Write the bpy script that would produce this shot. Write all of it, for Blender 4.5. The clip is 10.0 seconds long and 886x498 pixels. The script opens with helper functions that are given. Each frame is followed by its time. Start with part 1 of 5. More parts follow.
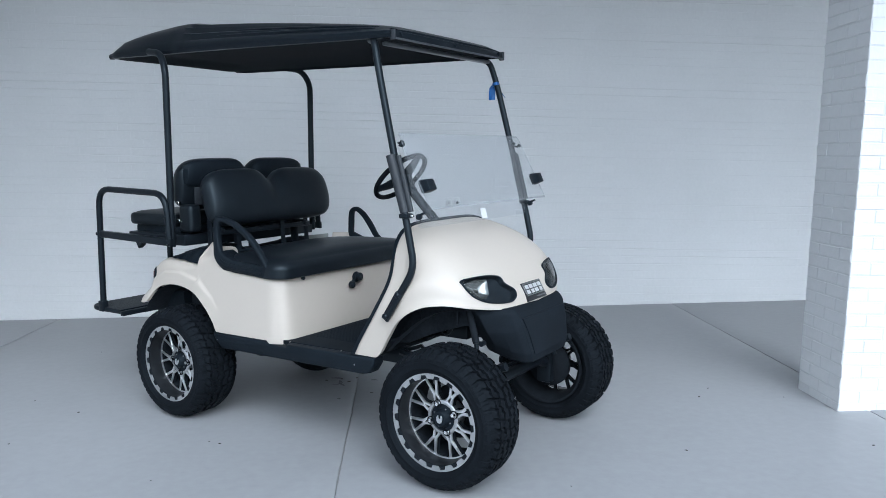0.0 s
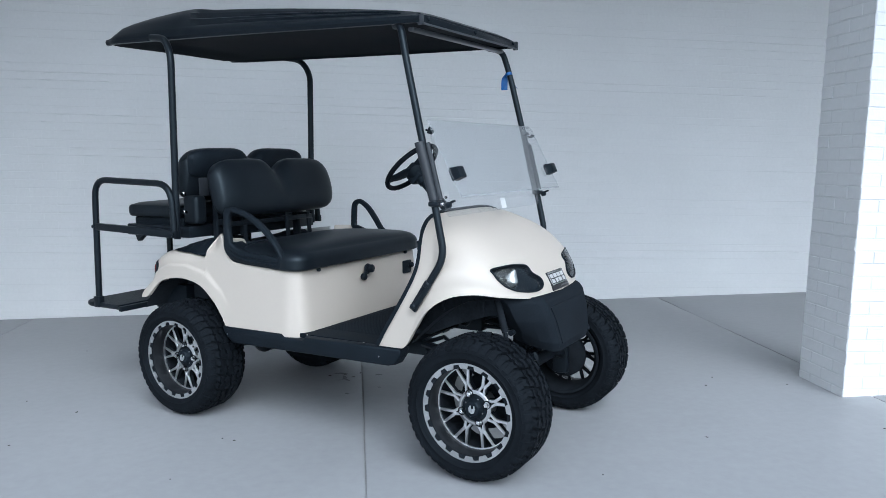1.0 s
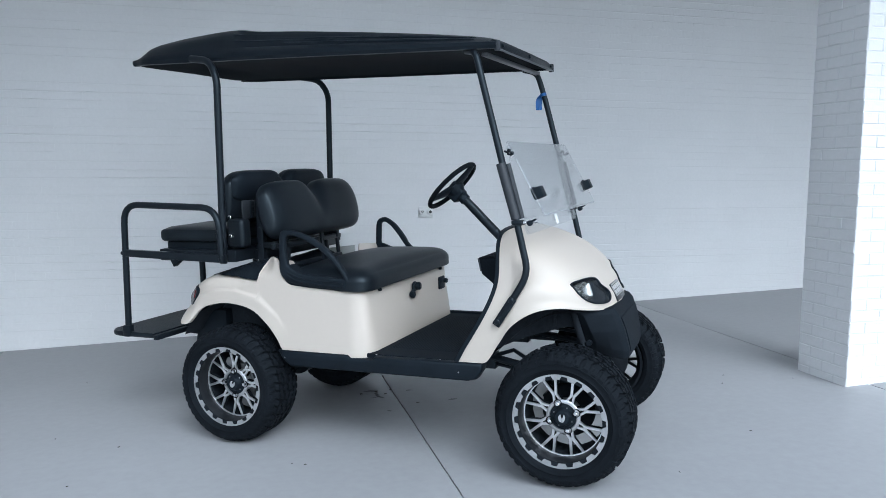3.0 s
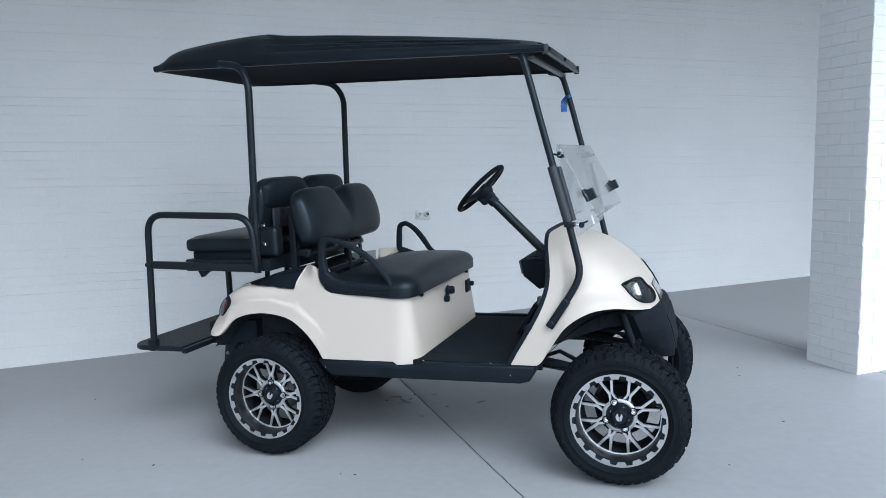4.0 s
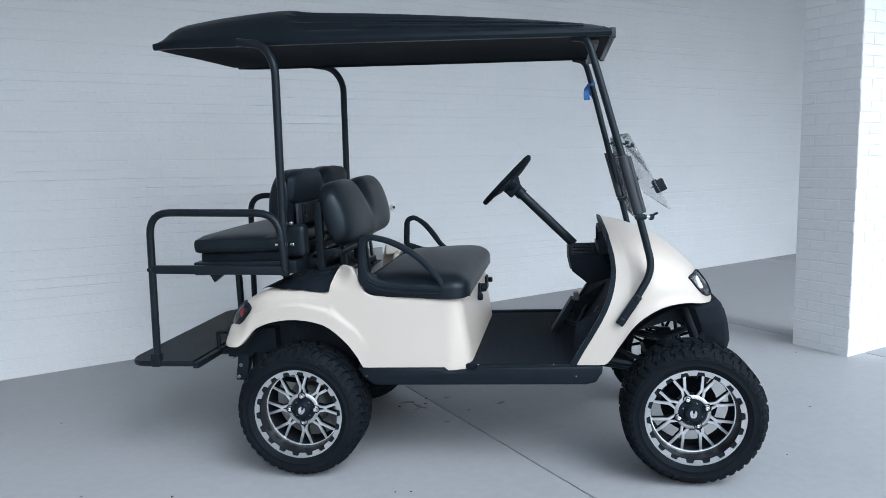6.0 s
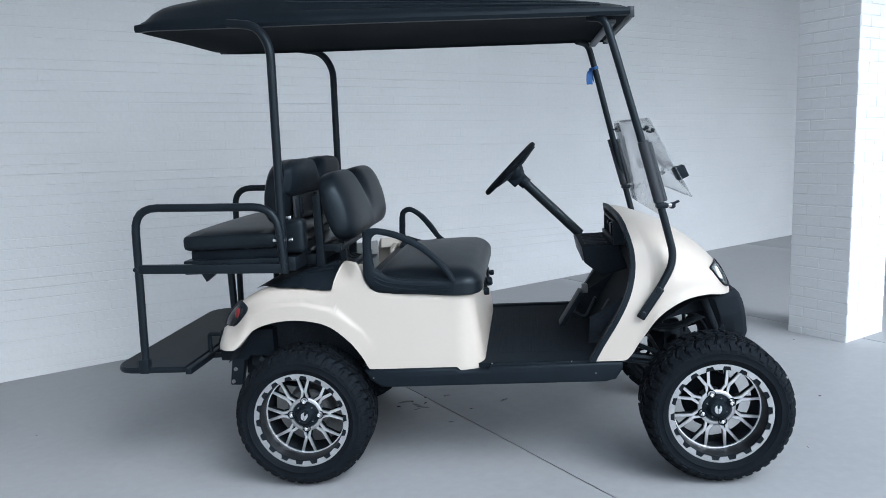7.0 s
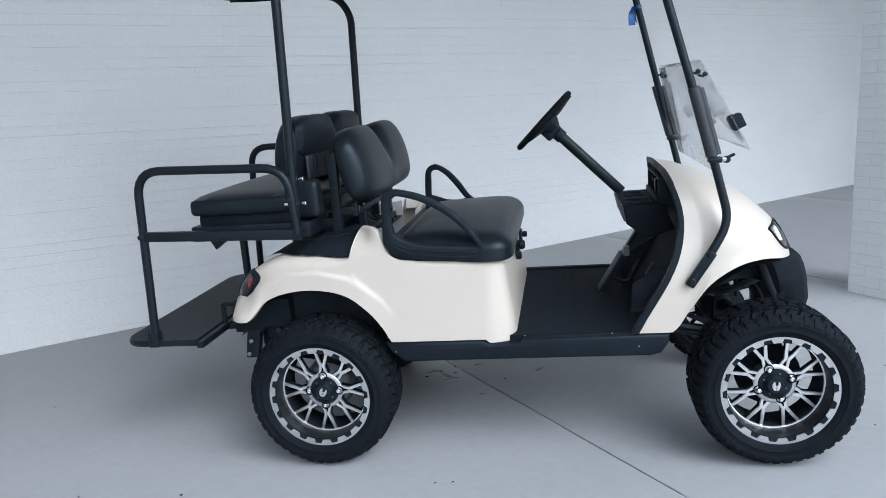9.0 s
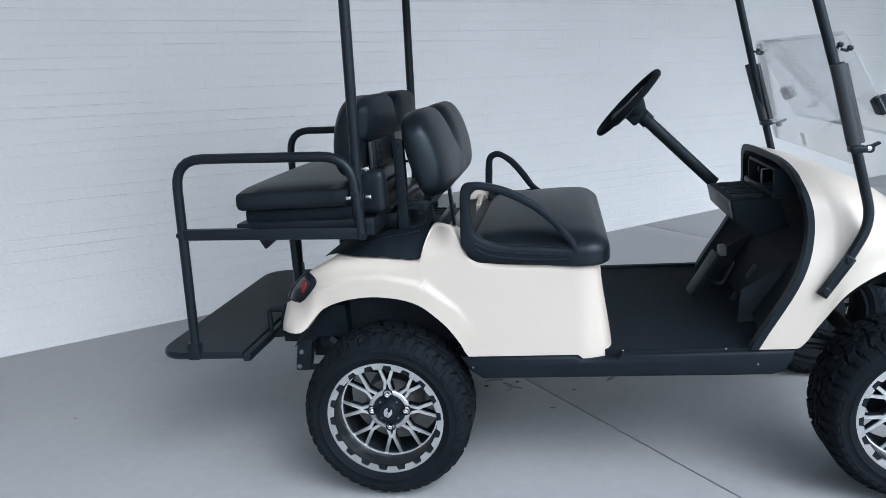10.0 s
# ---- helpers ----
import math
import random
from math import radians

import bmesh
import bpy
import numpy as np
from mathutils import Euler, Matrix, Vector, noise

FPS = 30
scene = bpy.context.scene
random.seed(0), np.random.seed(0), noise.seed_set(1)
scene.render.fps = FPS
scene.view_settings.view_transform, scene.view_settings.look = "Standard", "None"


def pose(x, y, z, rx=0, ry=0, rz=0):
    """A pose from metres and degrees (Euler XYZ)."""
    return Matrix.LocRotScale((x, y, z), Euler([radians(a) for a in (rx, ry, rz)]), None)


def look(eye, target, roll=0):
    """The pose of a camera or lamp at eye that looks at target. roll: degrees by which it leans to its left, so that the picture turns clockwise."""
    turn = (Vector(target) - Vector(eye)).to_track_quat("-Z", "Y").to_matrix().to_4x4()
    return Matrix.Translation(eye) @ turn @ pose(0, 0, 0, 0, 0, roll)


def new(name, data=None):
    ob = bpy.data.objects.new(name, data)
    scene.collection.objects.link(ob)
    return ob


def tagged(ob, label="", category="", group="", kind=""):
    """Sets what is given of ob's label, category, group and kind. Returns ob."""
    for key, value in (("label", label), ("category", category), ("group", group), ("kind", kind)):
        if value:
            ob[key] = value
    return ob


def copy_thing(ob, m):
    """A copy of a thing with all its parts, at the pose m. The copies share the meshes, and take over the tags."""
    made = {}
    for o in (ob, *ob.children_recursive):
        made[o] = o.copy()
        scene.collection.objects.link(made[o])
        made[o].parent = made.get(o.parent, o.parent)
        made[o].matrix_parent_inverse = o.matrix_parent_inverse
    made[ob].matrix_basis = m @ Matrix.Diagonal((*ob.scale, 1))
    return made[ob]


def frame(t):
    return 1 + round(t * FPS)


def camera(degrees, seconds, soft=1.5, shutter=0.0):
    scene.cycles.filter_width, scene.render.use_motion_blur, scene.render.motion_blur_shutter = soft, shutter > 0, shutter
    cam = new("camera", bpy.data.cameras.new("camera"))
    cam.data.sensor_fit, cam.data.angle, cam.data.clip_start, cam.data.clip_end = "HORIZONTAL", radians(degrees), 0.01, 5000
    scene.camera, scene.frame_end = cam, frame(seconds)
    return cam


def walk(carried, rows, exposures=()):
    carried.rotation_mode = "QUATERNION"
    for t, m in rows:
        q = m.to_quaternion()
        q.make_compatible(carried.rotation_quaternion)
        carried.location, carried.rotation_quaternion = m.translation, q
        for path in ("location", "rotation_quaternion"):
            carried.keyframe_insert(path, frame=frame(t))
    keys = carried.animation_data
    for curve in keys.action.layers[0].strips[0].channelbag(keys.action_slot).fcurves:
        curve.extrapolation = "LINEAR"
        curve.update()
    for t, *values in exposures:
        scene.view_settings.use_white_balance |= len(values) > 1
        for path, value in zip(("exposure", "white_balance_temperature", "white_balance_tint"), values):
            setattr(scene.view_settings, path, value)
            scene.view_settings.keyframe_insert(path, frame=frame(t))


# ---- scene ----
cam = camera(60.7, 10.0, soft=0.5)
METRES, EYE, TILT, LEAN, TURN = 3.5, 1.3741, 0.0, 0.0, 0.0
ROWS = [
    (0.0, 0.0, 0.0, 0.0, 0.15, -6.92, -1.2),
    (0.5, -0.0419, 0.0129, -0.0061, -1.35, -6.86, -1.28),
    (1.0, -0.0894, 0.0123, -0.0177, -3.46, -6.77, -1.36),
    (1.5, -0.1498, 0.002, -0.011, -5.82, -6.59, -1.34),
    (2.0, -0.2098, -0.0094, -0.0064, -7.84, -6.29, -1.23),
    (2.5, -0.2568, 0.0025, -0.0096, -9.61, -6.05, -0.92),
    (4.0, -0.4364, 0.0476, -0.0014, -15.6, -5.99, 0.64),
    (4.5, -0.4885, 0.0841, -0.007, -18.01, -6.15, 0.82),
    (5.0, -0.5365, 0.1187, -0.0011, -20.51, -6.33, 0.83),
    (5.5, -0.5873, 0.1484, 0.0003, -22.77, -6.49, 0.82),
    (7.0, -0.6507, 0.2586, -0.0002, -28.04, -7.59, 1.45),
    (7.5, -0.6621, 0.2733, 0.0007, -28.55, -8.29, 1.88),
    (8.0, -0.6571, 0.2847, -0.0003, -28.13, -9.23, 2.26),
    (8.5, -0.6212, 0.2961, -0.0008, -26.82, -10.07, 2.52),
    (9.0, -0.6034, 0.3226, -0.0022, -25.34, -10.96, 2.56),
    (9.5, -0.6196, 0.3846, -0.0018, -24.67, -11.61, 2.48),
    (10.0, -0.6302, 0.4554, -0.0022, -25.33, -12.26, 2.34),
]
walk(cam, [(t, pose(0, 0, EYE, TILT, LEAN, TURN) @ pose(METRES * x, METRES * y, METRES * z, 90 + pitch, roll, yaw)) for t, x, y, z, yaw, pitch, roll in ROWS],
     exposures=[(0.0, 0.76, 5400, 5), (5.0, 0.86, 5460, 5), (10.0, 1.00, 5570, 6)])

# ---- light: bright overcast day, the porch open towards the camera's side ----
SUN_ELEVATION, SUN_AZIMUTH = 44.0, 167.0
world = bpy.data.worlds.new("overcast_sky")
scene.world = world
world.use_nodes = True
wt = world.node_tree
sky = wt.nodes.new("ShaderNodeTexSky")
sky.sky_type, sky.sun_disc = "NISHITA", False
sky.sun_elevation, sky.sun_rotation = radians(SUN_ELEVATION), radians(SUN_AZIMUTH)
sky.air_density, sky.dust_density, sky.ozone_density = 1.0, 4.0, 1.0
grey = wt.nodes.new("ShaderNodeHueSaturation")
grey.inputs["Saturation"].default_value = 0.3
wt.links.new(sky.outputs["Color"], grey.inputs["Color"])
wt.links.new(grey.outputs["Color"], wt.nodes["Background"].inputs["Color"])
wt.nodes["Background"].inputs["Strength"].default_value = 0.15
sun = new("sun", bpy.data.lights.new("sun", "SUN"))
sun.data.energy, sun.data.angle, sun.data.color = 0.22, radians(60), (1.0, 0.97, 0.93)
az, el = radians(SUN_AZIMUTH), radians(SUN_ELEVATION)
sun.matrix_world = look((math.sin(az) * math.cos(el) * 20, math.cos(az) * math.cos(el) * 20, math.sin(el) * 20), (0, 0, 0))


# ---- materials ----
def material(name, colour, rough=0.5, metal=0.0, vary=0.06, scale=6.0, fine=90.0, bump=0.0, bump_scale=120.0, spec=0.5, tint=None, coat=0.0, per_piece=0.0, stretch=(1, 1, 1)):
    """A surface with a slow and a fine variation of its colour and gloss, and a fine relief."""
    m = bpy.data.materials.new(name)
    m.use_nodes = True
    n, l = m.node_tree.nodes, m.node_tree.links
    b = n["Principled BSDF"]
    b.inputs["Roughness"].default_value, b.inputs["Metallic"].default_value = rough, metal
    b.inputs["Specular IOR Level"].default_value, b.inputs["Coat Weight"].default_value = spec, coat
    b.inputs["Coat Roughness"].default_value = 0.08
    # the cool cast of reflected sky is put into the blacks as blue sheen
    if max(colour) < 0.02 and not metal:
        b.inputs["Specular Tint"].default_value = (0.78, 0.93, 1.0, 1)
    co, mp = n.new("ShaderNodeTexCoord"), n.new("ShaderNodeMapping")
    mp.inputs["Scale"].default_value = stretch
    l.new(co.outputs["Object"], mp.inputs["Vector"])
    slow, quick = n.new("ShaderNodeTexNoise"), n.new("ShaderNodeTexNoise")
    slow.inputs["Scale"].default_value, quick.inputs["Scale"].default_value = scale, fine
    slow.inputs["Detail"].default_value, quick.inputs["Detail"].default_value = 5, 3
    for t in (slow, quick):
        l.new(mp.outputs["Vector"], t.inputs["Vector"])
    both = n.new("ShaderNodeMix")
    both.inputs["Factor"].default_value = 0.35
    l.new(slow.outputs["Fac"], both.inputs["A"])
    l.new(quick.outputs["Fac"], both.inputs["B"])
    ramp = n.new("ShaderNodeValToRGB")
    ramp.color_ramp.elements[0].position, ramp.color_ramp.elements[1].position = 0.3, 0.7
    dark = tint or tuple(c * (1 - 2 * vary) for c in colour)
    ramp.color_ramp.elements[0].color, ramp.color_ramp.elements[1].color = (*dark, 1), (*(min(1, c * (1 + vary)) for c in colour), 1)
    l.new(both.outputs["Result"], ramp.inputs["Fac"])
    out = ramp.outputs["Color"]
    if per_piece:
        info, hsv, mr = n.new("ShaderNodeObjectInfo"), n.new("ShaderNodeHueSaturation"), n.new("ShaderNodeMapRange")
        geo, add, fr = n.new("ShaderNodeNewGeometry"), n.new("ShaderNodeMath"), n.new("ShaderNodeMath")
        fr.operation = "FRACT"
        l.new(info.outputs["Random"], add.inputs[0])
        l.new(geo.outputs["Random Per Island"], add.inputs[1])
        l.new(add.outputs[0], fr.inputs[0])
        l.new(fr.outputs[0], mr.inputs["Value"])
        mr.inputs["To Min"].default_value, mr.inputs["To Max"].default_value = 1 - per_piece, 1 + per_piece * 0.6
        l.new(mr.outputs["Result"], hsv.inputs["Value"])
        l.new(out, hsv.inputs["Color"])
        out = hsv.outputs["Color"]
    l.new(out, b.inputs["Base Color"])
    gloss = n.new("ShaderNodeMapRange")
    gloss.inputs["To Min"].default_value, gloss.inputs["To Max"].default_value = max(0.02, rough * 0.85), min(1, rough * 1.15)
    l.new(both.outputs["Result"], gloss.inputs["Value"])
    l.new(gloss.outputs["Result"], b.inputs["Roughness"])
    if bump:
        relief, bn = n.new("ShaderNodeTexNoise"), n.new("ShaderNodeBump")
        relief.inputs["Scale"].default_value, relief.inputs["Detail"].default_value = bump_scale, 4
        l.new(mp.outputs["Vector"], relief.inputs["Vector"])
        bn.inputs["Strength"].default_value, bn.inputs["Distance"].default_value = bump, 0.004
        l.new(relief.outputs["Fac"], bn.inputs["Height"])
        l.new(bn.outputs["Normal"], b.inputs["Normal"])
    return m


PAINT_BRICK = material("painted_brick", (0.765, 0.765, 0.763), 0.55, vary=0.03, scale=1.2, fine=40, bump=0.42, bump_scale=38, per_piece=0.006)
PAINT_JOINT = material("painted_joint", (0.72, 0.72, 0.718), 0.6, vary=0.04, scale=2, fine=60, bump=0.4, bump_scale=90)
CEILING = material("ceiling_paint", (0.80, 0.80, 0.80), 0.7, vary=0.03, scale=1, bump=0.1)
FLOOR = material("painted_concrete", (0.345, 0.350, 0.357), 0.48, vary=0.06, scale=0.7, fine=22, bump=0.12, bump_scale=45, spec=0.16)
GROUND = material("bounce_ground", (0.34, 0.34, 0.335), 0.9, vary=0.12, scale=0.6, fine=60, bump=0.5)
WELL = material("dark_liner", (0.030, 0.036, 0.044), 0.9, vary=0.2, scale=9, spec=0.08)
IVORY = material("ivory_gelcoat", (0.545, 0.488, 0.422), 0.36, vary=0.012, scale=3, fine=60, coat=0.12, spec=0.4)
BLACK_PLASTIC = material("black_plastic", (0.0090, 0.0124, 0.0172), 0.52, vary=0.15, scale=9, fine=200, bump=0.2, bump_scale=600, spec=0.18)
BLACK_METAL = material("black_powder_coat", (0.0085, 0.0110, 0.0148), 0.36, vary=0.12, scale=8, fine=200, bump=0.08, bump_scale=500, spec=0.27)
ROOF = material("black_roof_plastic", (0.0058, 0.0084, 0.0122), 0.34, vary=0.15, scale=3, fine=150, bump=0.10, bump_scale=500, spec=0.27)
VINYL = material("black_vinyl", (0.0085, 0.0112, 0.0148), 0.40, vary=0.12, scale=10, fine=300, bump=0.07, bump_scale=420, spec=0.30)
RUBBER = material("tyre_rubber", (0.0078, 0.0094, 0.0122), 0.72, vary=0.2, scale=12, fine=120, bump=0.25, bump_scale=220, spec=0.10)
MAT_RUBBER = material("floor_mat_rubber", (0.0085, 0.0118, 0.0165), 0.75, vary=0.2, scale=6, fine=120, bump=0.2, spec=0.12)
HUB_SILVER = material("turned_aluminium", (0.62, 0.625, 0.635), 0.40, 0.9, vary=0.08, scale=30)
SILVER = material("machined_aluminium", (0.90, 0.905, 0.915), 0.37, 1.0, vary=0.05, scale=30, fine=200, bump=0.05, bump_scale=300)
DRUM = material("brake_drum_steel", (0.20, 0.203, 0.21), 0.55, 0.5, vary=0.15, scale=20)
GLINT_GREY = material("roof_glint_grey", (0.060, 0.065, 0.072), 0.35, vary=0.1, scale=20)
DASH_BLACK = material("matt_dash_plastic", (0.0110, 0.0140, 0.0185), 0.7, vary=0.2, scale=6, fine=150, bump=0.12, bump_scale=400, spec=0.1)
ROOF_UNDER = material("dulled_roof_underside", (0.0055, 0.0080, 0.0115), 0.75, vary=0.2, scale=5, fine=150, bump=0.1, bump_scale=500, spec=0.05)
SLEEVE = material("grey_rubber_sleeve", (0.024, 0.028, 0.034), 0.5, vary=0.1, scale=15, bump=0.1)
REFLECTOR = material("lamp_reflector", (0.27, 0.275, 0.265), 0.24, 1.0, vary=0.10, scale=30, stretch=(1, 3, 0.4))
TRAY_LIT = material("lit_tray_plastic", (0.055, 0.060, 0.068), 0.5, vary=0.1, scale=20)
PIT = material("matt_black_recess", (0.0135, 0.0158, 0.0195), 0.85, vary=0.2, scale=20, spec=0.1)
LIP_SILVER = material("grey_machined_lip", (0.58, 0.585, 0.59), 0.42, 0.85, vary=0.10, scale=14, fine=120)
BLOCKER_GREY = material("light_blocker_grey", (0.58, 0.58, 0.58), 0.9, vary=0.08, scale=2, fine=60, bump=0.3)
BADGE_GREY = material("badge_grey", (0.50, 0.50, 0.50), 0.4, vary=0.05, scale=30)
BARREL = material("dark_machined_alloy", (0.016, 0.018, 0.021), 0.45, 0.25, vary=0.1, scale=15, spec=0.3)
CHROME = material("chrome", (0.85, 0.86, 0.87), 0.16, 1.0, vary=0.03, scale=20)
STEEL = material("dull_steel", (0.30, 0.30, 0.31), 0.4, 0.9, vary=0.2, scale=20)
WHITE_PLASTIC = material("white_plastic", (0.78, 0.78, 0.77), 0.4, vary=0.03, scale=20)
BLUE_TAPE = material("blue_tape", (0.011, 0.100, 0.33), 0.55, vary=0.12, scale=30)
RED_LENS = material("red_lens", (0.22, 0.008, 0.012), 0.12, vary=0.2, scale=40, coat=0.5)
SMOKE_LENS = material("dark_lens", (0.012, 0.008, 0.010), 0.22, vary=0.1, scale=40, coat=0.15)
BADGE_BLACK = material("badge_black", (0.02, 0.02, 0.022), 0.3, vary=0.05, scale=30)
TAN_PANEL = material("grey_panel", (0.36, 0.37, 0.36), 0.5, vary=0.06, scale=10)


def glass(name, colour, rough=0.02, weight=0.9, sheen=0.035):
    m = bpy.data.materials.new(name)
    m.use_nodes = True
    n, l = m.node_tree.nodes, m.node_tree.links
    n.remove(n["Principled BSDF"])
    tr, gl, fr, mix = n.new("ShaderNodeBsdfTransparent"), n.new("ShaderNodeBsdfGlossy"), n.new("ShaderNodeLayerWeight"), n.new("ShaderNodeMixShader")
    power, ramp = n.new("ShaderNodeMath"), n.new("ShaderNodeMath")
    power.operation, ramp.operation = "POWER", "MULTIPLY_ADD"
    power.inputs[1].default_value, ramp.inputs[1].default_value, ramp.inputs[2].default_value = 5.0, 0.9, sheen
    tr.inputs["Color"].default_value = (*colour, 1)
    gl.inputs["Roughness"].default_value = rough
    fr.inputs["Blend"].default_value = 0.5
    l.new(fr.outputs["Facing"], power.inputs[0])
    l.new(power.outputs[0], ramp.inputs[0])
    l.new(ramp.outputs[0], mix.inputs["Fac"])
    l.new(tr.outputs[0], mix.inputs[1])
    l.new(gl.outputs[0], mix.inputs[2])
    haze, dif = n.new("ShaderNodeMixShader"), n.new("ShaderNodeBsdfDiffuse")
    dif.inputs["Color"].default_value = (0.75, 0.78, 0.8, 1)
    haze.inputs["Fac"].default_value = 1 - weight
    l.new(mix.outputs[0], haze.inputs[1])
    l.new(dif.outputs[0], haze.inputs[2])
    l.new(haze.outputs[0], n["Material Output"].inputs["Surface"])
    return m


ACRYLIC = glass("clear_acrylic", (0.975, 0.98, 0.985), 0.03, 0.965)
LENS = glass("headlight_lens", (0.97, 0.98, 0.98), 0.03, 0.998, 0.018)


# ---- helpers for shapes ----
def mesh_of(name, bm, mat, smooth=True, angle=35):
    me = bpy.data.meshes.new(name)
    bmesh.ops.recalc_face_normals(bm, faces=bm.faces)
    if smooth:
        for f in bm.faces:
            f.smooth = True
        for e in bm.edges:
            if len(e.link_faces) == 2 and e.calc_face_angle(0) > radians(angle):
                e.smooth = False
    bm.to_mesh(me)
    bm.free()
    for m in (mat if isinstance(mat, (list, tuple)) else [mat]):
        me.materials.append(m)
    return me


def part(name, bm, mat, parent, label="", smooth=True, angle=35, at=None):
    ob = new(name, mesh_of(name, bm, mat, smooth, angle))
    ob.parent = parent
    if at is not None:
        ob.matrix_local = at
    return tagged(ob, label)


def thing(name, m, label, category, group="", kind=""):
    ob = new(name)
    ob.empty_display_size = 0.2
    ob.matrix_world = m
    return tagged(ob, label, category, group, kind)


def box(bm, x0, x1, y0, y1, z0, z1, bevel=0.0, segs=2, m=None):
    res = bmesh.ops.create_cube(bm, size=1, matrix=Matrix.Translation(((x0 + x1) / 2, (y0 + y1) / 2, (z0 + z1) / 2)) @ Matrix.Diagonal((x1 - x0, y1 - y0, z1 - z0, 1)))
    vs = res["verts"]
    if bevel:
        es = {e for v in vs for e in v.link_edges}
        out = bmesh.ops.bevel(bm, geom=list(es), offset=bevel, segments=segs, profile=0.5, affect="EDGES")
        vs = list({v for f in out["faces"] for v in f.verts} | {v for v in vs if v.is_valid})
    if m is not None:
        bmesh.ops.transform(bm, matrix=m, verts=vs)
    return bm


def fillet(points, radius, steps=6):
    """The polyline with its inner corners rounded."""
    pts = [Vector(p) for p in points]
    out = [pts[0]]
    for a, b, c in zip(pts, pts[1:], pts[2:]):
        u, w = (a - b), (c - b)
        r = min(radius, u.length * 0.49, w.length * 0.49)
        p, q = b + u.normalized() * r, b + w.normalized() * r
        for i in range(steps + 1):
            t = i / steps
            out.append(p * (1 - t) ** 2 + b * 2 * t * (1 - t) + q * t * t)
    out.append(pts[-1])
    return out


def tube(bm, points, r, segs=12, bend=0.0, flat=1.0, side=None, close=False):
    """A bar swept along the points; flat squeezes it across the given side."""
    pts = fillet(points, bend) if bend else [Vector(p) for p in points]
    n = len(pts)
    rings, ref = [], None
    for i, p in enumerate(pts):
        a, b = (pts[(i - 1) % n], pts[(i + 1) % n]) if close else (pts[max(i - 1, 0)], pts[min(i + 1, n - 1)])
        d = (b - a).normalized()
        if ref is None:
            ref = Vector(side) if side else (Vector((0, 1, 0)) if abs(d.y) < 0.8 else Vector((1, 0, 0)))
        s = (ref - d * ref.dot(d)).normalized()
        ref = s
        u = d.cross(s)
        rr = r(i / (n - 1)) if callable(r) else r
        rings.append([bm.verts.new(p + s * math.cos(k * math.tau / segs) * rr * flat + u * math.sin(k * math.tau / segs) * rr) for k in range(segs)])
    pairs = list(zip(rings, rings[1:])) + ([(rings[-1], rings[0])] if close else [])
    for A, C in pairs:
        for k in range(segs):
            bm.faces.new((A[k], A[(k + 1) % segs], C[(k + 1) % segs], C[k]))
    if not close:
        bm.faces.new(rings[0])
        bm.faces.new(rings[-1])
    return bm


def lathe(bm, profile, segs=48, m=None, close=False):
    """Turns (radius, along) round the y axis."""
    rings = []
    for r, y in profile:
        rings.append([bm.verts.new((r * math.cos(k * math.tau / segs), y, r * math.sin(k * math.tau / segs))) for k in range(segs)] if r > 1e-6 else [bm.verts.new((0, y, 0))])
    for A, C in list(zip(rings, rings[1:])) + ([(rings[-1], rings[0])] if close else []):
        for k in range(segs):
            j = (k + 1) % segs
            if len(A) == 1:
                bm.faces.new((A[0], C[j], C[k]))
            elif len(C) == 1:
                bm.faces.new((A[k], A[j], C[0]))
            else:
                bm.faces.new((A[k], A[j], C[j], C[k]))
    if m is not None:
        bmesh.ops.transform(bm, matrix=m, verts=bm.verts)
    return bm


def grid(bm, rows, close_v=False):
    """A skin over rows of points."""
    vs = [[bm.verts.new(p) for p in row] for row in rows]
    for A, C in zip(vs, vs[1:]):
        for k in range(len(A) - (0 if close_v else 1)):
            j = (k + 1) % len(A)
            quad = [A[k], A[j], C[j], C[k]]
            if len({tuple(round(c, 5) for c in v.co) for v in quad}) >= 3:
                bm.faces.new(quad)
    return vs


def prism(bm, outline, y0, y1, bevel=0.0, segs=2, m=None):
    """An outline of (x, z), from y0 to y1."""
    a = [bm.verts.new((x, y0, z)) for x, z in outline]
    b = [bm.verts.new((x, y1, z)) for x, z in outline]
    fs = [bm.faces.new(a), bm.faces.new(b)]
    for k in range(len(a)):
        j = (k + 1) % len(a)
        fs.append(bm.faces.new((a[k], a[j], b[j], b[k])))
    vs = a + b
    if bevel:
        bmesh.ops.recalc_face_normals(bm, faces=fs)
        es = [e for f in fs[:2] for e in f.edges]
        out = bmesh.ops.bevel(bm, geom=es, offset=bevel, segments=segs, profile=0.5, affect="EDGES")
        vs = list({v for f in out["faces"] for v in f.verts} | {v for v in vs if v.is_valid})
    if m is not None:
        bmesh.ops.transform(bm, matrix=m, verts=vs)
    return bm


def disc(bm, centre, axis, r, depth, segs=16, bevel=0.0):
    """A short round bar at centre, along axis."""
    m = Matrix.Translation(centre) @ Vector(axis).to_track_quat("Y", "Z").to_matrix().to_4x4()
    b = min(bevel, depth * 0.4, r * 0.4)
    prof = [(0, 0), (r - b, 0), (r, b), (r, depth - b), (r - b, depth), (0, depth)] if b else [(0, 0), (r, 0), (r, depth), (0, depth)]
    tmp = bmesh.new()
    lathe(tmp, prof, segs)
    bmesh.ops.transform(tmp, matrix=m, verts=tmp.verts)
    me = bpy.data.meshes.new("tmp")
    tmp.to_mesh(me)
    tmp.free()
    bm.from_mesh(me)
    bpy.data.meshes.remove(me)
    return bm


def smoothstep(a, b, x):
    t = min(1, max(0, (x - a) / (b - a)))
    return t * t * (3 - 2 * t)


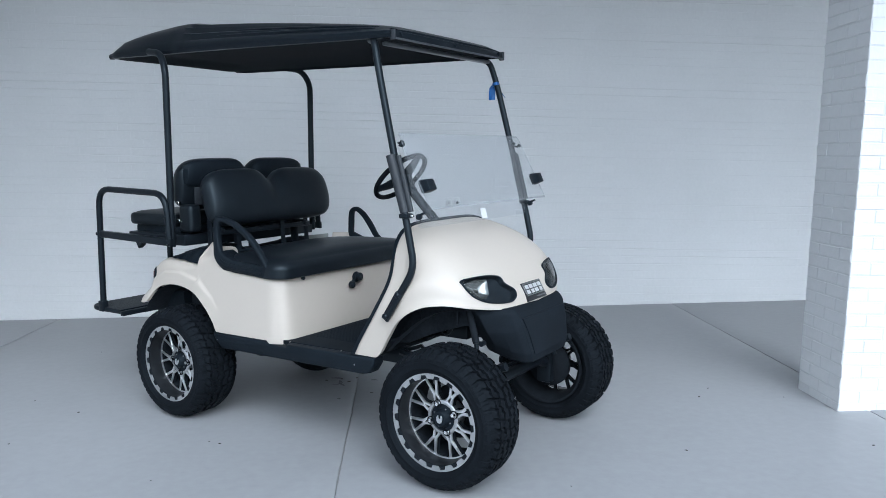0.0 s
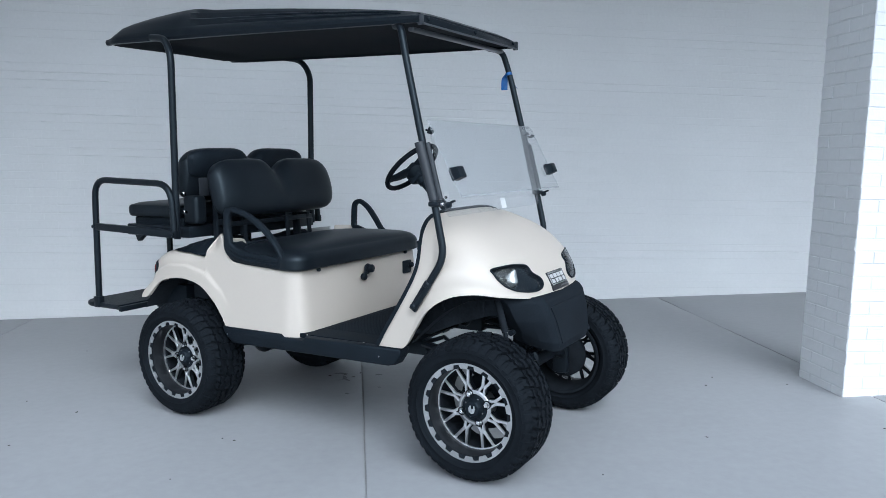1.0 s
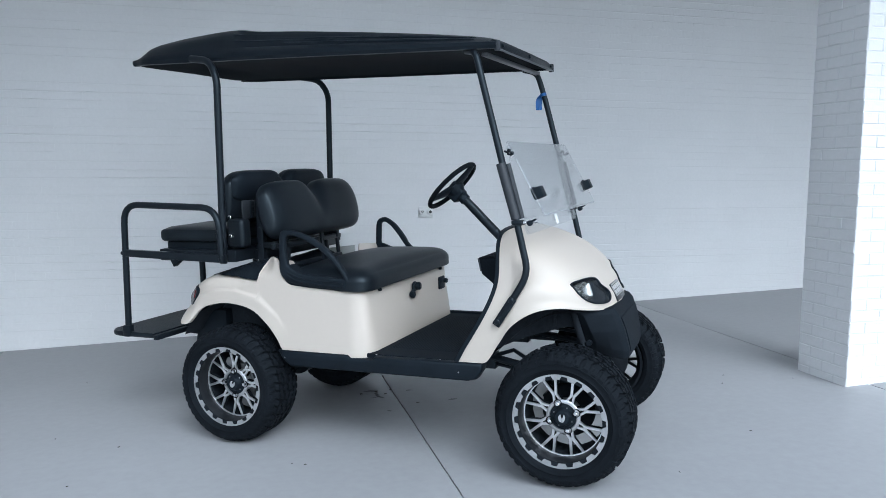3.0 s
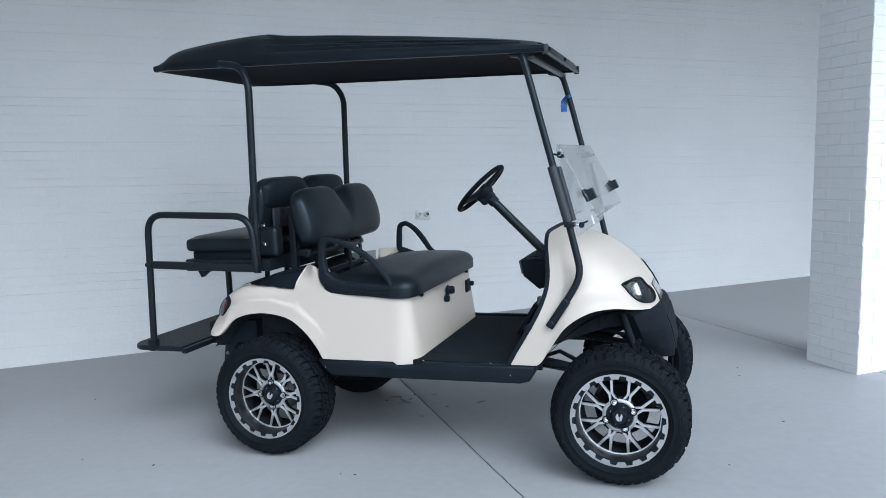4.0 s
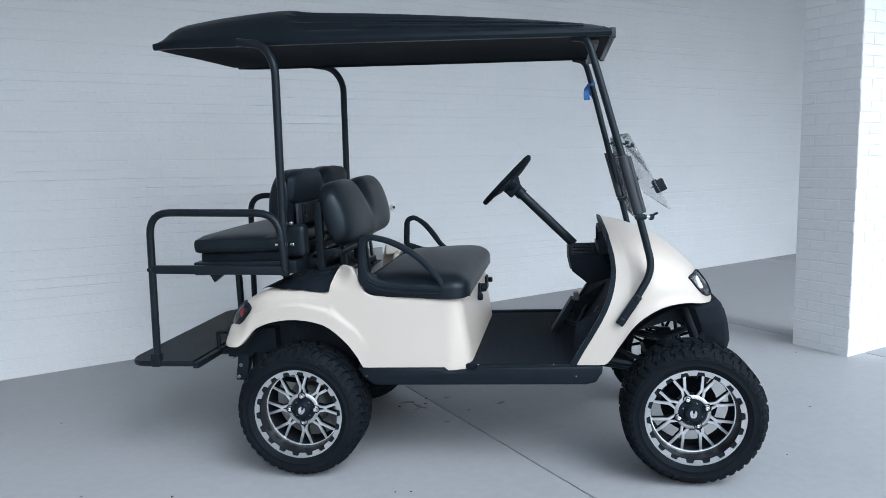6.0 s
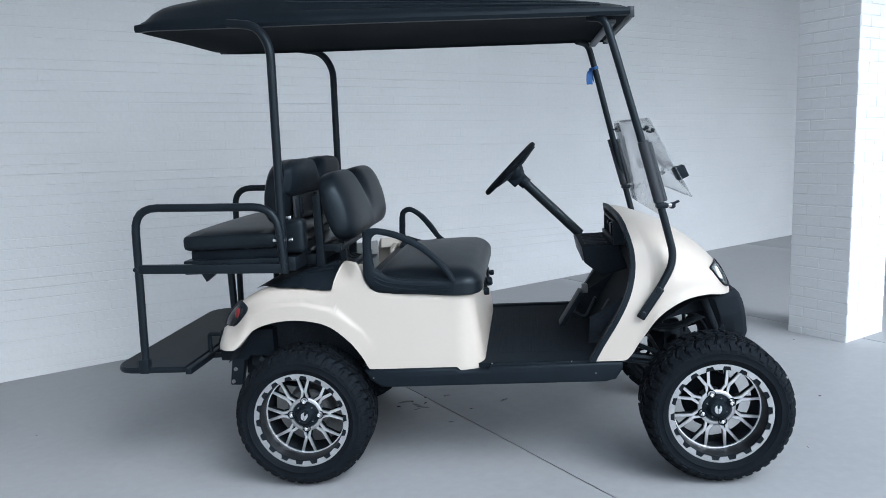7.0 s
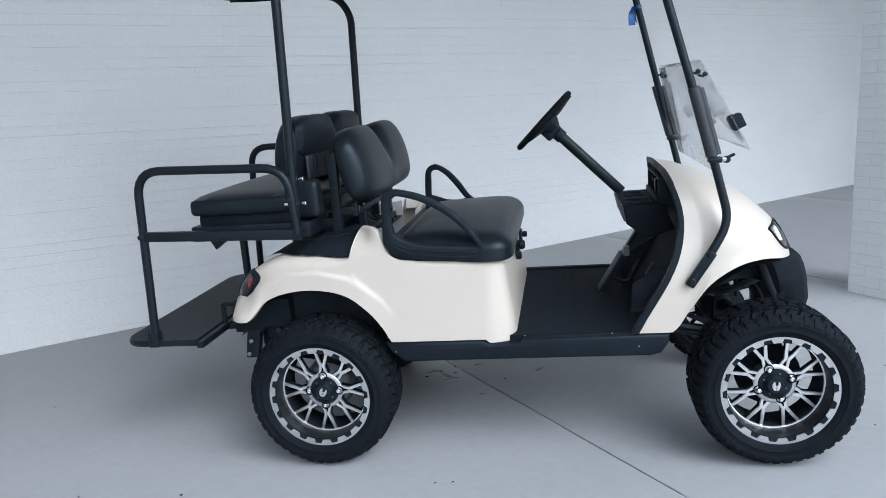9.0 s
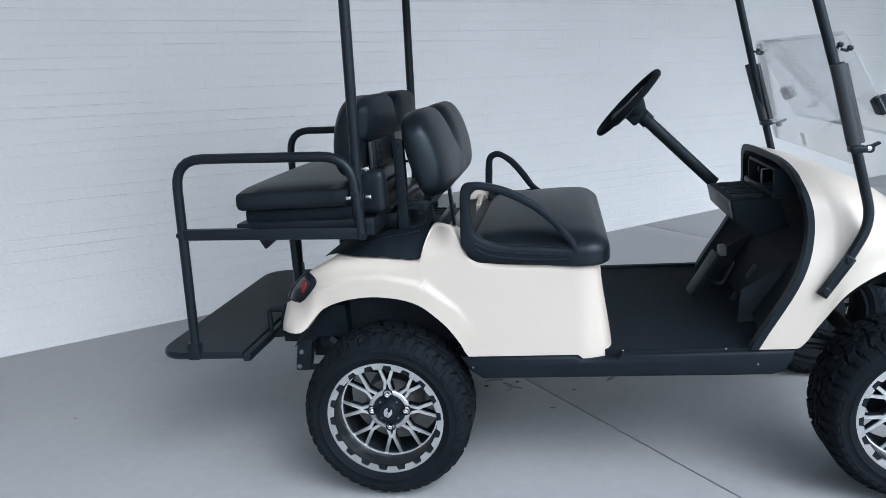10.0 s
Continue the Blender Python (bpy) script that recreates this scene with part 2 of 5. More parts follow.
def table(pairs, x):
    """A smooth curve through pairs of (x, value)."""
    if x <= pairs[0][0]:
        return pairs[0][1]
    for i in range(len(pairs) - 1):
        (x0, a), (x1, b) = pairs[i], pairs[i + 1]
        if x <= x1:
            pa, pb = pairs[max(i - 1, 0)], pairs[min(i + 2, len(pairs) - 1)]
            h = x1 - x0
            m0 = (b - pa[1]) / (x1 - pa[0]) if i > 0 else (b - a) / h
            m1 = (pb[1] - a) / (pb[0] - x0) if i + 2 < len(pairs) else (b - a) / h
            lim = 3 * abs((b - a) / h)
            m0, m1 = max(-lim, min(lim, m0)), max(-lim, min(lim, m1))
            t = (x - x0) / h
            return a * (1 + 2 * t) * (1 - t) ** 2 + h * m0 * t * (1 - t) ** 2 + b * t * t * (3 - 2 * t) + h * m1 * t * t * (t - 1)
    return pairs[-1][1]


# ---- the porch: ground, floor slabs, wall, ceiling ----
SLOPE, SLOPE_X0 = 0.036, -1.0717
WALL = pose(0, 6.6, 0, 0, 0, 3.15)
CEIL_Z, EAVES = 3.85, -4.6


def floor_z(x):
    return SLOPE * (max(-11.0, min(11.0, x)) - SLOPE_X0)


# the ground's pale tone is made up, to throw light back into the porch
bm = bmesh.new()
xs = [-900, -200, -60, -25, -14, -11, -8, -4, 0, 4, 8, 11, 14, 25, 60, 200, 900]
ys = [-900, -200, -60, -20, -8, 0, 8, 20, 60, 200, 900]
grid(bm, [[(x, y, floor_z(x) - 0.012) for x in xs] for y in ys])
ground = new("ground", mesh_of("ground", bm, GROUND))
tagged(ground, "pale ground out of view, lightened to bounce light into the porch", "ground", kind="structure")

floor = thing("floor", Matrix.Identity(4), "grey painted concrete porch floor with thin joints", "floor", kind="structure")
WU = Vector((math.cos(radians(3.15)), math.sin(radians(3.15)), 0))
WV = Vector((-WU.y, WU.x, 0))
ORIGIN = Vector((0, 6.6, 0))


def slab_mesh(u0, u1, v0, v1, gap=0.0036):
    """A slab of the floor between joints, its edges slightly rounded and uneven."""
    bm = bmesh.new()
    nu, nv = 14, 270
    rows = []
    for j in range(nv + 1):
        row = []
        for i in range(nu + 1):
            a, b = table(((0, 0), (1, 0.0035), (nu - 1, 0.9965), (nu, 1)), i), j / nv
            side = 0 if i == 0 else 1 if i == nu else None
            u = u0 + gap + (u1 - u0 - 2 * gap) * a
            if side is not None:
                # the saw cut wanders a little; paint and grit close it in places
                at = round((u1 if side else u0) * 100)
                jog = 0.0022 * noise.noise((at, j * 0.21, 1.5)) + 0.0012 * noise.noise((at, j * 0.83, 4.5))
                fill = smoothstep(-0.05, 0.30, noise.noise((at, j * 0.10, 8.2))) * 0.0019 + 0.0010 * noise.noise((at, j * 0.6, 3.3 + side))
                u += jog + (fill if side else -fill)
            p = ORIGIN + WU * u + WV * (v0 + gap + (v1 - v0 - 2 * gap) * b)
            edge = i in (0, nu) or j in (0, nv)
            row.append((p.x, p.y, floor_z(p.x) - (0.003 if edge else 0) + 0.0015 * noise.noise((p.x * 0.8, p.y * 0.8, 0))))
        rows.append(row)
    grid(bm, rows)
    rim = [e for e in bm.edges if len(e.link_faces) == 1]
    ext = bmesh.ops.extrude_edge_only(bm, edges=rim)
    for v in ext["geom"]:
        if isinstance(v, bmesh.types.BMVert):
            v.co.z -= 0.02
    return bm


for k in range(-3, 4):
    part("slab", slab_mesh(-0.615 + 2.685 * k, -0.615 + 2.685 * (k + 1), -7.5, -0.004), FLOOR, floor, at=Matrix.Identity(4))

wall = new("wall_north", mesh_of("wall_north", box(bmesh.new(), -9, 9, 0, 0.25, -0.5, CEIL_Z + 0.3), PAINT_JOINT, smooth=False))
wall.matrix_world = WALL
tagged(wall, "white painted brick wall with faint courses", "wall", kind="structure")
# two walls added out of view to hold light off the ends
for name, u, v0, top, mat, label in (("wall_west", -4.35, EAVES - 0.1, CEIL_Z + 0.25, BLOCKER_GREY, "unseen grey wall added to hold light off the left side"), ("wall_east", 6.4, EAVES - 0.1, CEIL_Z, BLOCKER_GREY, "unseen grey wall added to hold light off the right side")):
    end = new(name, mesh_of(name, box(bmesh.new(), u, u + 0.2, v0, -0.004, -0.5, top), mat, smooth=False))
    end.matrix_world = WALL
    tagged(end, label, "wall", kind="structure")

# unseen ceiling and edge board, their height and depth set for the shade
ceiling = new("ceiling", mesh_of("ceiling", box(bmesh.new(), -4.14, 9, EAVES, 0.0, CEIL_Z, CEIL_Z + 0.12), CEILING, smooth=False))
ceiling.matrix_world = WALL
tagged(ceiling, "unseen white porch ceiling, sized to shade the wall and floor", "ceiling", kind="structure")
fascia = new("trim", mesh_of("trim", box(bmesh.new(), -4.14, 9, EAVES - 0.12, EAVES - 0.003, CEIL_Z - 0.03, CEIL_Z + 0.3, 0.004), CEILING, smooth=False))
fascia.matrix_world = WALL
tagged(fascia, "unseen white board added along the ceiling's edge", "trim", kind="structure")

# ---- the golf cart: x ahead from the rear axle, y to its left, z up from the floor ----
HEADING = radians(-34.0)
up = Vector((-SLOPE, 0, 1)).normalized()
ahead = Vector((math.cos(HEADING), math.sin(HEADING), SLOPE * math.cos(HEADING))).normalized()
left = up.cross(ahead)
CART = Matrix((ahead, left, up)).transposed().to_4x4()
CART.translation = Vector((-1.0633, 4.3335, floor_z(-1.0633)))
cart = thing("golf_cart", CART, "ivory white lifted golf cart with black seats, roof and off-road tyres", "golf cart")

# wheels
TYRE_R, WHEEL_Y, WHEELBASE = 0.290, 0.492, 1.672


def tyre_bm():
    bm = bmesh.new()
    lathe(bm, [(0.192, 0.098), (0.200, 0.116), (0.212, 0.124), (0.2195, 0.1262), (0.2215, 0.1292), (0.2235, 0.1275), (0.235, 0.129), (0.2445, 0.1280), (0.2465, 0.1292), (0.2485, 0.1276), (0.255, 0.126), (0.265, 0.115), (0.272, 0.096), (0.276, 0.05), (0.277, 0.0),
               (0.276, -0.05), (0.273, -0.100), (0.266, -0.118), (0.255, -0.127), (0.2485, -0.1276), (0.2465, -0.1292), (0.2445, -0.1280), (0.235, -0.129), (0.2235, -0.1275), (0.2215, -0.1292), (0.2195, -0.1262), (0.212, -0.124), (0.200, -0.116), (0.192, -0.098)], 72)
    for v in bm.verts:
        v.co.y *= 0.86 if v.co.y > 0 else 1
    return bm


def tread_block(bm, outline, r0, r1, turn, drop=None):
    """A block of the tread: outline of (along the tread, across it)."""
    lo, hi = [], []
    cx, cy = sum(p[0] for p in outline) / len(outline), sum(p[1] for p in outline) / len(outline)
    for x, y in outline:
        for ring, r, k in ((lo, r0, 1.0), (hi, r1, 0.955)):
            xx, yy = cx + (x - cx) * k, cy + (y - cy) * k
            rr = r - (0.95 * max(0, abs(yy) - 0.080) if drop else 0)
            a = turn + xx / TYRE_R
            ring.append(bm.verts.new((rr * math.cos(a), yy, rr * math.sin(a))))
    bm.faces.new(hi)
    for k in range(len(lo)):
        j = (k + 1) % len(lo)
        bm.faces.new((lo[k], lo[j], hi[j], hi[k]))


def tread_bm():
    """Interlocking hooked blocks in four rows and long lugs that run down the shoulder."""
    bm = bmesh.new()
    n = 22
    p = math.tau * TYRE_R / n
    for i in range(n):
        a = i * math.tau / n
        for s in (1, -1):
            o = 0 if s > 0 else 0.5 * p
            q = lambda x, y: ((x * p + o + 0.28 * y), s * y)
            long = 0.124 if i % 2 else 0.116
            tread_block(bm, [q(0.06, 0.079), q(0.30, 0.083), q(0.42, 0.076), q(0.49, 0.098), q(0.44, long), q(0.10, long), q(0.12, 0.095)], 0.268, TYRE_R - 0.001, a, True)
            tread_block(bm, [q(0.57, 0.081), q(0.80, 0.076), q(0.96, 0.084), q(0.95, 0.100), q(1.00, 0.240 - long), q(0.62, 0.240 - long), q(0.64, 0.098)], 0.268, TYRE_R - 0.001, a, True)
            tread_block(bm, [q(0.02, 0.046), q(0.30, 0.039), q(0.36, 0.052), q(0.56, 0.048), q(0.62, 0.060), q(0.86, 0.050), q(0.93, 0.070), q(0.60, 0.073), q(0.50, 0.064), q(0.34, 0.071), q(0.08, 0.073)], 0.272, TYRE_R, a)
            tread_block(bm, [q(0.05, 0.004), q(0.46, 0.003), q(0.55, 0.017), q(0.90, 0.012), q(0.96, 0.033), q(0.68, 0.044), q(0.57, 0.030), q(0.44, 0.032), q(0.30, 0.024), q(0.02, 0.034)], 0.272, TYRE_R, a)
        # side lugs on the shoulder, every other one longer
        for s in (1, -1):
            for k, w, low in ((0.16, 0.0125, 0.236), (0.66, 0.0095, 0.248)):
                t0 = a + (k * p + (0 if s > 0 else 0.5 * p) + 0.03) / TYRE_R
                rows = []
                for r, y in ((low, 0.1262), (low + 0.006, 0.1292), (0.260, 0.1268), (0.271, 0.1168), (0.279, 0.1050)):
                    base = y - 0.008
                    lean = 0.06 * (r - 0.26)
                    rows.append([Vector((r * math.cos(t0 + e / r + lean), s * yy, r * math.sin(t0 + e / r + lean))) for e, yy in ((-w * 1.2, base), (-w, y), (w, y), (w * 1.2, base))])
                grid(bm, rows)
    for v in bm.verts:
        v.co.y *= 0.86 if v.co.y > 0 else 1
    return bm


def ring_sector(bm, r0, r1, a0, a1, y0, y1, n=4, taper=0.0):
    """A thick piece of a ring, narrower by taper at each end of its inner edge."""
    out = []
    for y in (y0, y1):
        out.append([[bm.verts.new((r * math.cos(b0 + (b1 - b0) * k / n), y, r * math.sin(b0 + (b1 - b0) * k / n))) for k in range(n + 1)] for r, b0, b1 in ((r0, a0 + taper, a1 - taper), (r1, a0, a1))])
    (A, B), (C, D) = out
    for k in range(n):
        bm.faces.new((A[k], A[k + 1], B[k + 1], B[k]))
        bm.faces.new((C[k], C[k + 1], D[k + 1], D[k]))
        bm.faces.new((A[k], A[k + 1], C[k + 1], C[k]))
        bm.faces.new((B[k], B[k + 1], D[k + 1], D[k]))
    for k in (0, n):
        bm.faces.new((A[k], B[k], D[k], C[k]))


def bar(bm, p0, p1, w0, w1, y0, y1, bow=0.0):
    """A flat bar from p0 to p1 in the plane of the wheel, y0 its face and y1 its back."""
    a, b = Vector((p0[0], 0, p0[1])), Vector((p1[0], 0, p1[1]))
    d = (b - a).normalized()
    s = Vector((-d.z, 0, d.x))
    ring = []
    for t, w in ((0, w0), (1, w1)):
        c = a.lerp(b, t)
        yy = y0 + bow * t
        ring.append([bm.verts.new(c + s * (w / 2) * e + Vector((0, y, 0))) for e, y in ((-1, y1), (-1, yy + 0.002), (-0.8, yy), (0.8, yy), (1, yy + 0.002), (1, y1))])
    A, C = ring
    for k in range(6):
        j = (k + 1) % 6
        bm.faces.new((A[k], A[j], C[j], C[k]))
    bm.faces.new(A)
    bm.faces.new(C)


LIP, FACE = -0.112, -0.042
SPOKES = 8


def wheel(at, label):
    """One wheel, its face towards -y."""
    w = new("wheel")
    w.parent = cart
    w.matrix_local = at
    tagged(w, label)
    part("tyre", tyre_bm(), RUBBER, w, "black all-terrain tyre", angle=50)
    part("tread", tread_bm(), RUBBER, w, "deep black block tread", smooth=False)
    part("rim", lathe(bmesh.new(), [(0.196, LIP + 0.012), (0.203, LIP + 0.006), (0.202, LIP), (0.193, LIP - 0.001), (0.192, LIP + 0.004), (0.177, LIP + 0.006), (0.175, LIP + 0.012), (0.1705, FACE + 0.004), (0.172, FACE + 0.010), (0.186, LIP + 0.02)], 64, close=True), BARREL, w, "dark machined wheel barrel")
    part("inner_barrel", lathe(bmesh.new(), [(0.1695, FACE + 0.0045), (0.164, FACE + 0.010), (0.162, 0.02), (0.165, 0.08), (0.185, 0.11), (0.196, 0.112), (0.196, 0.10), (0.176, 0.075), (0.168, 0.02), (0.1695, FACE + 0.012)], 64, close=True), PIT, w, "matt black inner barrel")
    bm = bmesh.new()
    n = 18
    for k in range(n):
        a = k * math.tau / n + radians(2.6 + 22.5)
        ring_sector(bm, 0.1770, 0.1925, a + 0.062, a + math.tau / n - 0.062, LIP + 0.012, LIP - 0.0022, 4, 0.034)
    lathe(bm, [(0.192, LIP + 0.004), (0.192, LIP - 0.0025), (0.2035, LIP - 0.002), (0.2035, LIP + 0.006)], 64)
    part("rim_lip", bm, LIP_SILVER, w, "bright machined lip with black notches", smooth=False)
    part("rim_notch_ring", lathe(bmesh.new(), [(0.176, LIP + 0.008), (0.176, LIP + 0.002), (0.1925, LIP + 0.001), (0.1925, LIP + 0.01)], 48), PIT, w, smooth=False)
    for k in range(SPOKES):
        a = (k + 0.5) * math.tau / SPOKES
        bm, bk = bmesh.new(), bmesh.new()
        for s in (-1, 1):
            arm = lambda r, e: (r * math.cos(a) - s * e * math.sin(a), r * math.sin(a) + s * e * math.cos(a))
            root, neck, tip = arm(0.064, 0.0142), arm(0.101, 0.0056), arm(0.1680, 0.0285)
            bar(bm, root, arm(0.1035, 0.0046), 0.0105, 0.0120, FACE - 0.0017, FACE + 0.006, 0.0)
            bar(bm, neck, tip, 0.0130, 0.0116, FACE - 0.002, FACE + 0.006, 0.005)
            bar(bk, root, neck, 0.0101, 0.0116, FACE + 0.004, FACE + 0.030, 0.0)
            bar(bk, neck, arm(0.1695, 0.0288), 0.0126, 0.0113, FACE + 0.004, FACE + 0.026, 0.005)
        sp = part("spoke", bk, PIT, w, smooth=False)
        me = mesh_of("spoke_face", bm, SILVER, smooth=False)
        j = bmesh.new()
        j.from_mesh(sp.data)
        first = len(j.faces)
        j.from_mesh(me)
        j.faces.ensure_lookup_table()
        for f in j.faces[first:]:
            f.material_index = 1
        j.to_mesh(sp.data)
        j.free()
        sp.data.materials.append(SILVER)
        bpy.data.meshes.remove(me)
    part("rim_ring", lathe(bmesh.new(), [(0.1665, FACE + 0.008), (0.1665, FACE + 0.001), (0.1712, FACE), (0.1712, FACE + 0.008)], 64), SILVER, w, "thin bright ring", smooth=False)
    part("hub", lathe(bmesh.new(), [(0.0, 0.03), (0.062, 0.03), (0.070, FACE + 0.008), (0.0735, FACE - 0.0005), (0.071, FACE - 0.0025), (0.062, FACE - 0.0050), (0.0585, FACE - 0.0045), (0.056, FACE + 0.004), (0.0, FACE + 0.006)], 40), HUB_SILVER, w, "bright machined hub face")
    bm = bmesh.new()
    lathe(bm, [(0.0565, FACE + 0.004), (0.055, FACE - 0.001), (0.040, FACE - 0.004), (0.032, FACE - 0.020), (0.028, FACE - 0.024), (0, FACE - 0.024)], 32)
    part("hub_cap", bm, BLACK_PLASTIC, w, "satin black hub cap")
    bm = bmesh.new()
    prism(bm, [(-0.019, 0.006), (-0.013, 0.018), (-0.006, 0.020), (-0.004, 0.004), (0.000, 0.001), (0.000, -0.023), (-0.010, -0.020), (-0.017, -0.010)], FACE - 0.0275, FACE - 0.0235, 0.001)
    prism(bm, [(0.019, 0.004), (0.015, 0.017), (0.009, 0.021), (0.007, 0.006), (0.002, 0.002), (0.002, -0.023), (0.012, -0.019), (0.016, -0.008)], FACE - 0.0275, FACE - 0.0235, 0.001)
    for v in bm.verts:
        v.co.x *= 0.78
        v.co.z *= 0.78
    part("cap_emblem", bm, SILVER, w, "plain silver emblem shape", smooth=False)
    for k in range(4):
        a = (k + 0.25) * math.tau / 4
        seat = part("lug_recess", lathe(bmesh.new(), [(0.0175, 0.004), (0.0175, -0.007), (0.0150, -0.0085), (0.0140, -0.006), (0.0140, 0.004)], 18), PIT, w, at=pose(0.0595 * math.cos(a), FACE, 0.0595 * math.sin(a)))
        bm = lathe(bmesh.new(), [(0, 0), (0.0102, 0), (0.0102, -0.012), (0.0086, -0.0155), (0.0048, -0.017), (0, -0.0155)], 6)
        part("lug_nut", bm, CHROME, w, at=pose(0.0595 * math.cos(a), FACE - 0.002, 0.0595 * math.sin(a)), smooth=False)
    for k in range(4):
        a = (k + 0.75) * math.tau / 4
        part("cap_screw", disc(bmesh.new(), (0.041 * math.cos(a), FACE - 0.002, 0.041 * math.sin(a)), (0, -1, 0), 0.0035, 0.004, 8, 0.001), STEEL, w)
    return w


first = wheel(pose(WHEELBASE, -WHEEL_Y, TYRE_R, 0, 2, 0), "off-road wheel with silver and black split-spoke rim")
for x, y, spin, turn in ((0, -WHEEL_Y, 22.5, 0), (WHEELBASE, WHEEL_Y, 12, 180), (0, WHEEL_Y, 77, 180)):
    copy_thing(first, pose(x, y, TYRE_R, 0, 0, turn) @ pose(0, 0, 0, 0, spin, 0))
for s in (-1, 1):
    part("brake_drum", lathe(bmesh.new(), [(0, -0.018), (0.086, -0.018), (0.094, -0.010), (0.094, 0.050), (0.104, 0.056), (0.104, 0.070), (0.0, 0.072)], 32, Matrix.Scale(-s, 4, (0, 1, 0))), DRUM, cart, "dull grey brake drum", at=pose(0, s * WHEEL_Y - s * 0.02, TYRE_R))
    # the wide flange is added as shade behind the gaps of the spokes
    part("front_hub", lathe(bmesh.new(), [(0, -0.02), (0.050, -0.02), (0.056, -0.012), (0.058, 0.020), (0.110, 0.028), (0.115, 0.034), (0.115, 0.054), (0.105, 0.062), (0.034, 0.074), (0.0, 0.075)], 32, Matrix.Scale(-s, 4, (0, 1, 0))), PIT, cart, "black wheel hub, its flange widened to darken the spoke gaps", at=pose(WHEELBASE, s * WHEEL_Y - s * 0.02, TYRE_R))

# ---- rear body: one ivory shell from the tail round the seat pod ----
ARCH = [(-0.372, 0.572), (-0.281, 0.575), (-0.206, 0.650), (-0.104, 0.686), (0.005, 0.692), (0.125, 0.664), (0.212, 0.593), (0.262, 0.523), (0.284, 0.478), (0.30, 0.477)]
TOP = [(-0.42, 0.645), (-0.385, 0.690), (-0.33, 0.740), (-0.25, 0.790), (-0.15, 0.822), (0.0, 0.818), (0.140, 0.808), (0.160, 0.866), (0.182, 0.910), (0.205, 0.922), (0.252, 0.919), (0.270, 0.898), (0.282, 0.860), (0.30, 0.822), (0.36, 0.797), (0.60, 0.779), (0.76, 0.777)]
plan = fillet([(-0.412, 0, 0), (-0.412, -0.36, 0), (-0.25, -0.515, 0), (0.0, -0.530, 0), (0.747, -0.520, 0), (0.747, 0, 0)], 0.10, 12)


def along_plan(step=0.011):
    pts = []
    for a, b in zip(plan, plan[1:]):
        n = max(1, round((b - a).length / step))
        pts += [a.lerp(b, k / n) for k in range(n)]
    pts.append(plan[-1])
    return pts


def arch_gap(x, z):
    """How far a point of the side lies from the edge of the wheel arch."""
    best = 9.0
    for (x0, z0), (x1, z1) in zip(ARCH, ARCH[1:]):
        dx, dz = x1 - x0, z1 - z0
        t = min(1, max(0, ((x - x0) * dx + (z - z0) * dz) / (dx * dx + dz * dz)))
        best = min(best, math.hypot(x - x0 - t * dx, z - z0 - t * dz))
    return best


FAR_WIDE = 1.07


def rear_body():
    bm = bmesh.new()
    pts = along_plan()
    for side in (1, -1):
        rows = []
        for i, p in enumerate(pts):
            d = (pts[min(i + 1, len(pts) - 1)] - pts[max(i - 1, 0)]).normalized()
            out = Vector((d.y, -d.x, 0))
            if out.y > 0.01:
                out = -out
            if p.x > 0.74:
                out = Vector((1, 0, 0))
            if p.x < -0.405:
                out = Vector((-1, 0, 0))
            tail = p.x < -0.36
            zb = table(ARCH, p.x) if p.x < 0.30 else (0.477 if p.x < 0.655 else 0.463)
            if p.x < -0.37:
                zb = 0.564
            zt = table(TOP, p.x) if p.x < 0.70 else 0.777
            if side < 0:
                zt = min(zt, 0.888)
            shoulder = 0.026 - 0.013 * smoothstep(0.08, 0.17, p.x) * (1 - smoothstep(0.27, 0.34, p.x)) + 0.026 * (1 - smoothstep(0.0, 0.12, p.x)) * smoothstep(-0.40, -0.20, p.x)
            shoulder = min(shoulder, (zt - zb) * 0.5)
            row = []
            # flange turned in along the lower edge
            row.append(p - out * 0.012 + Vector((0, -0.080 * (1 - smoothstep(-0.35, -0.19, p.x)) * smoothstep(0.20, 0.40, -p.y), zb + 0.003)))
            n = 36
            for k in range(n + 1):
                v = k / n
                z = zb + (zt - shoulder - zb) * v
                flare = 0.012 * (1 - smoothstep(0.060, 0.078, arch_gap(p.x, z))) * (1 - smoothstep(0.16, 0.33, p.x)) * smoothstep(-0.42, -0.25, p.x) * smoothstep(0.47, 0.56, z)
                skirt = 0.088 * (1 - smoothstep(0.0, 0.11, z - zb)) * (1 - smoothstep(-0.35, -0.19, p.x)) * smoothstep(0.20, 0.40, -p.y)
                lean = -0.018 * max(0, z - 0.47) / 0.3 + 0.014 * smoothstep(0.70, 0.745, p.x) * (1 - smoothstep(0.47, 0.74, z)) - 0.062 * smoothstep(0.815, 0.925, z) * (1 - smoothstep(0.17, 0.262, p.x)) * smoothstep(0.11, 0.15, p.x)
                row.append(p + out * (flare + lean) + Vector((0, -skirt, z)))
            base = row[-1].copy()
            for k in range(1, 8):
                a = k / 7 * math.pi / 2
                row.append(base - out * shoulder * (1 - math.cos(a)) + Vector((0, 0, shoulder * math.sin(a))))
            thin = smoothstep(0.11, 0.16, p.x) * (1 - smoothstep(0.27, 0.31, p.x))
            row.append(row[-1] - out * (0.05 - 0.044 * thin))
            row.append(row[-1] - out * 0.01 - Vector((0, 0, 0.05)))
            wide = side if side > 0 else side * FAR_WIDE
            rows.append([Vector((q.x, q.y * wide, q.z)) for q in row])
        grid(bm, rows)
    bmesh.ops.remove_doubles(bm, verts=bm.verts, dist=0.0005)
    return bm


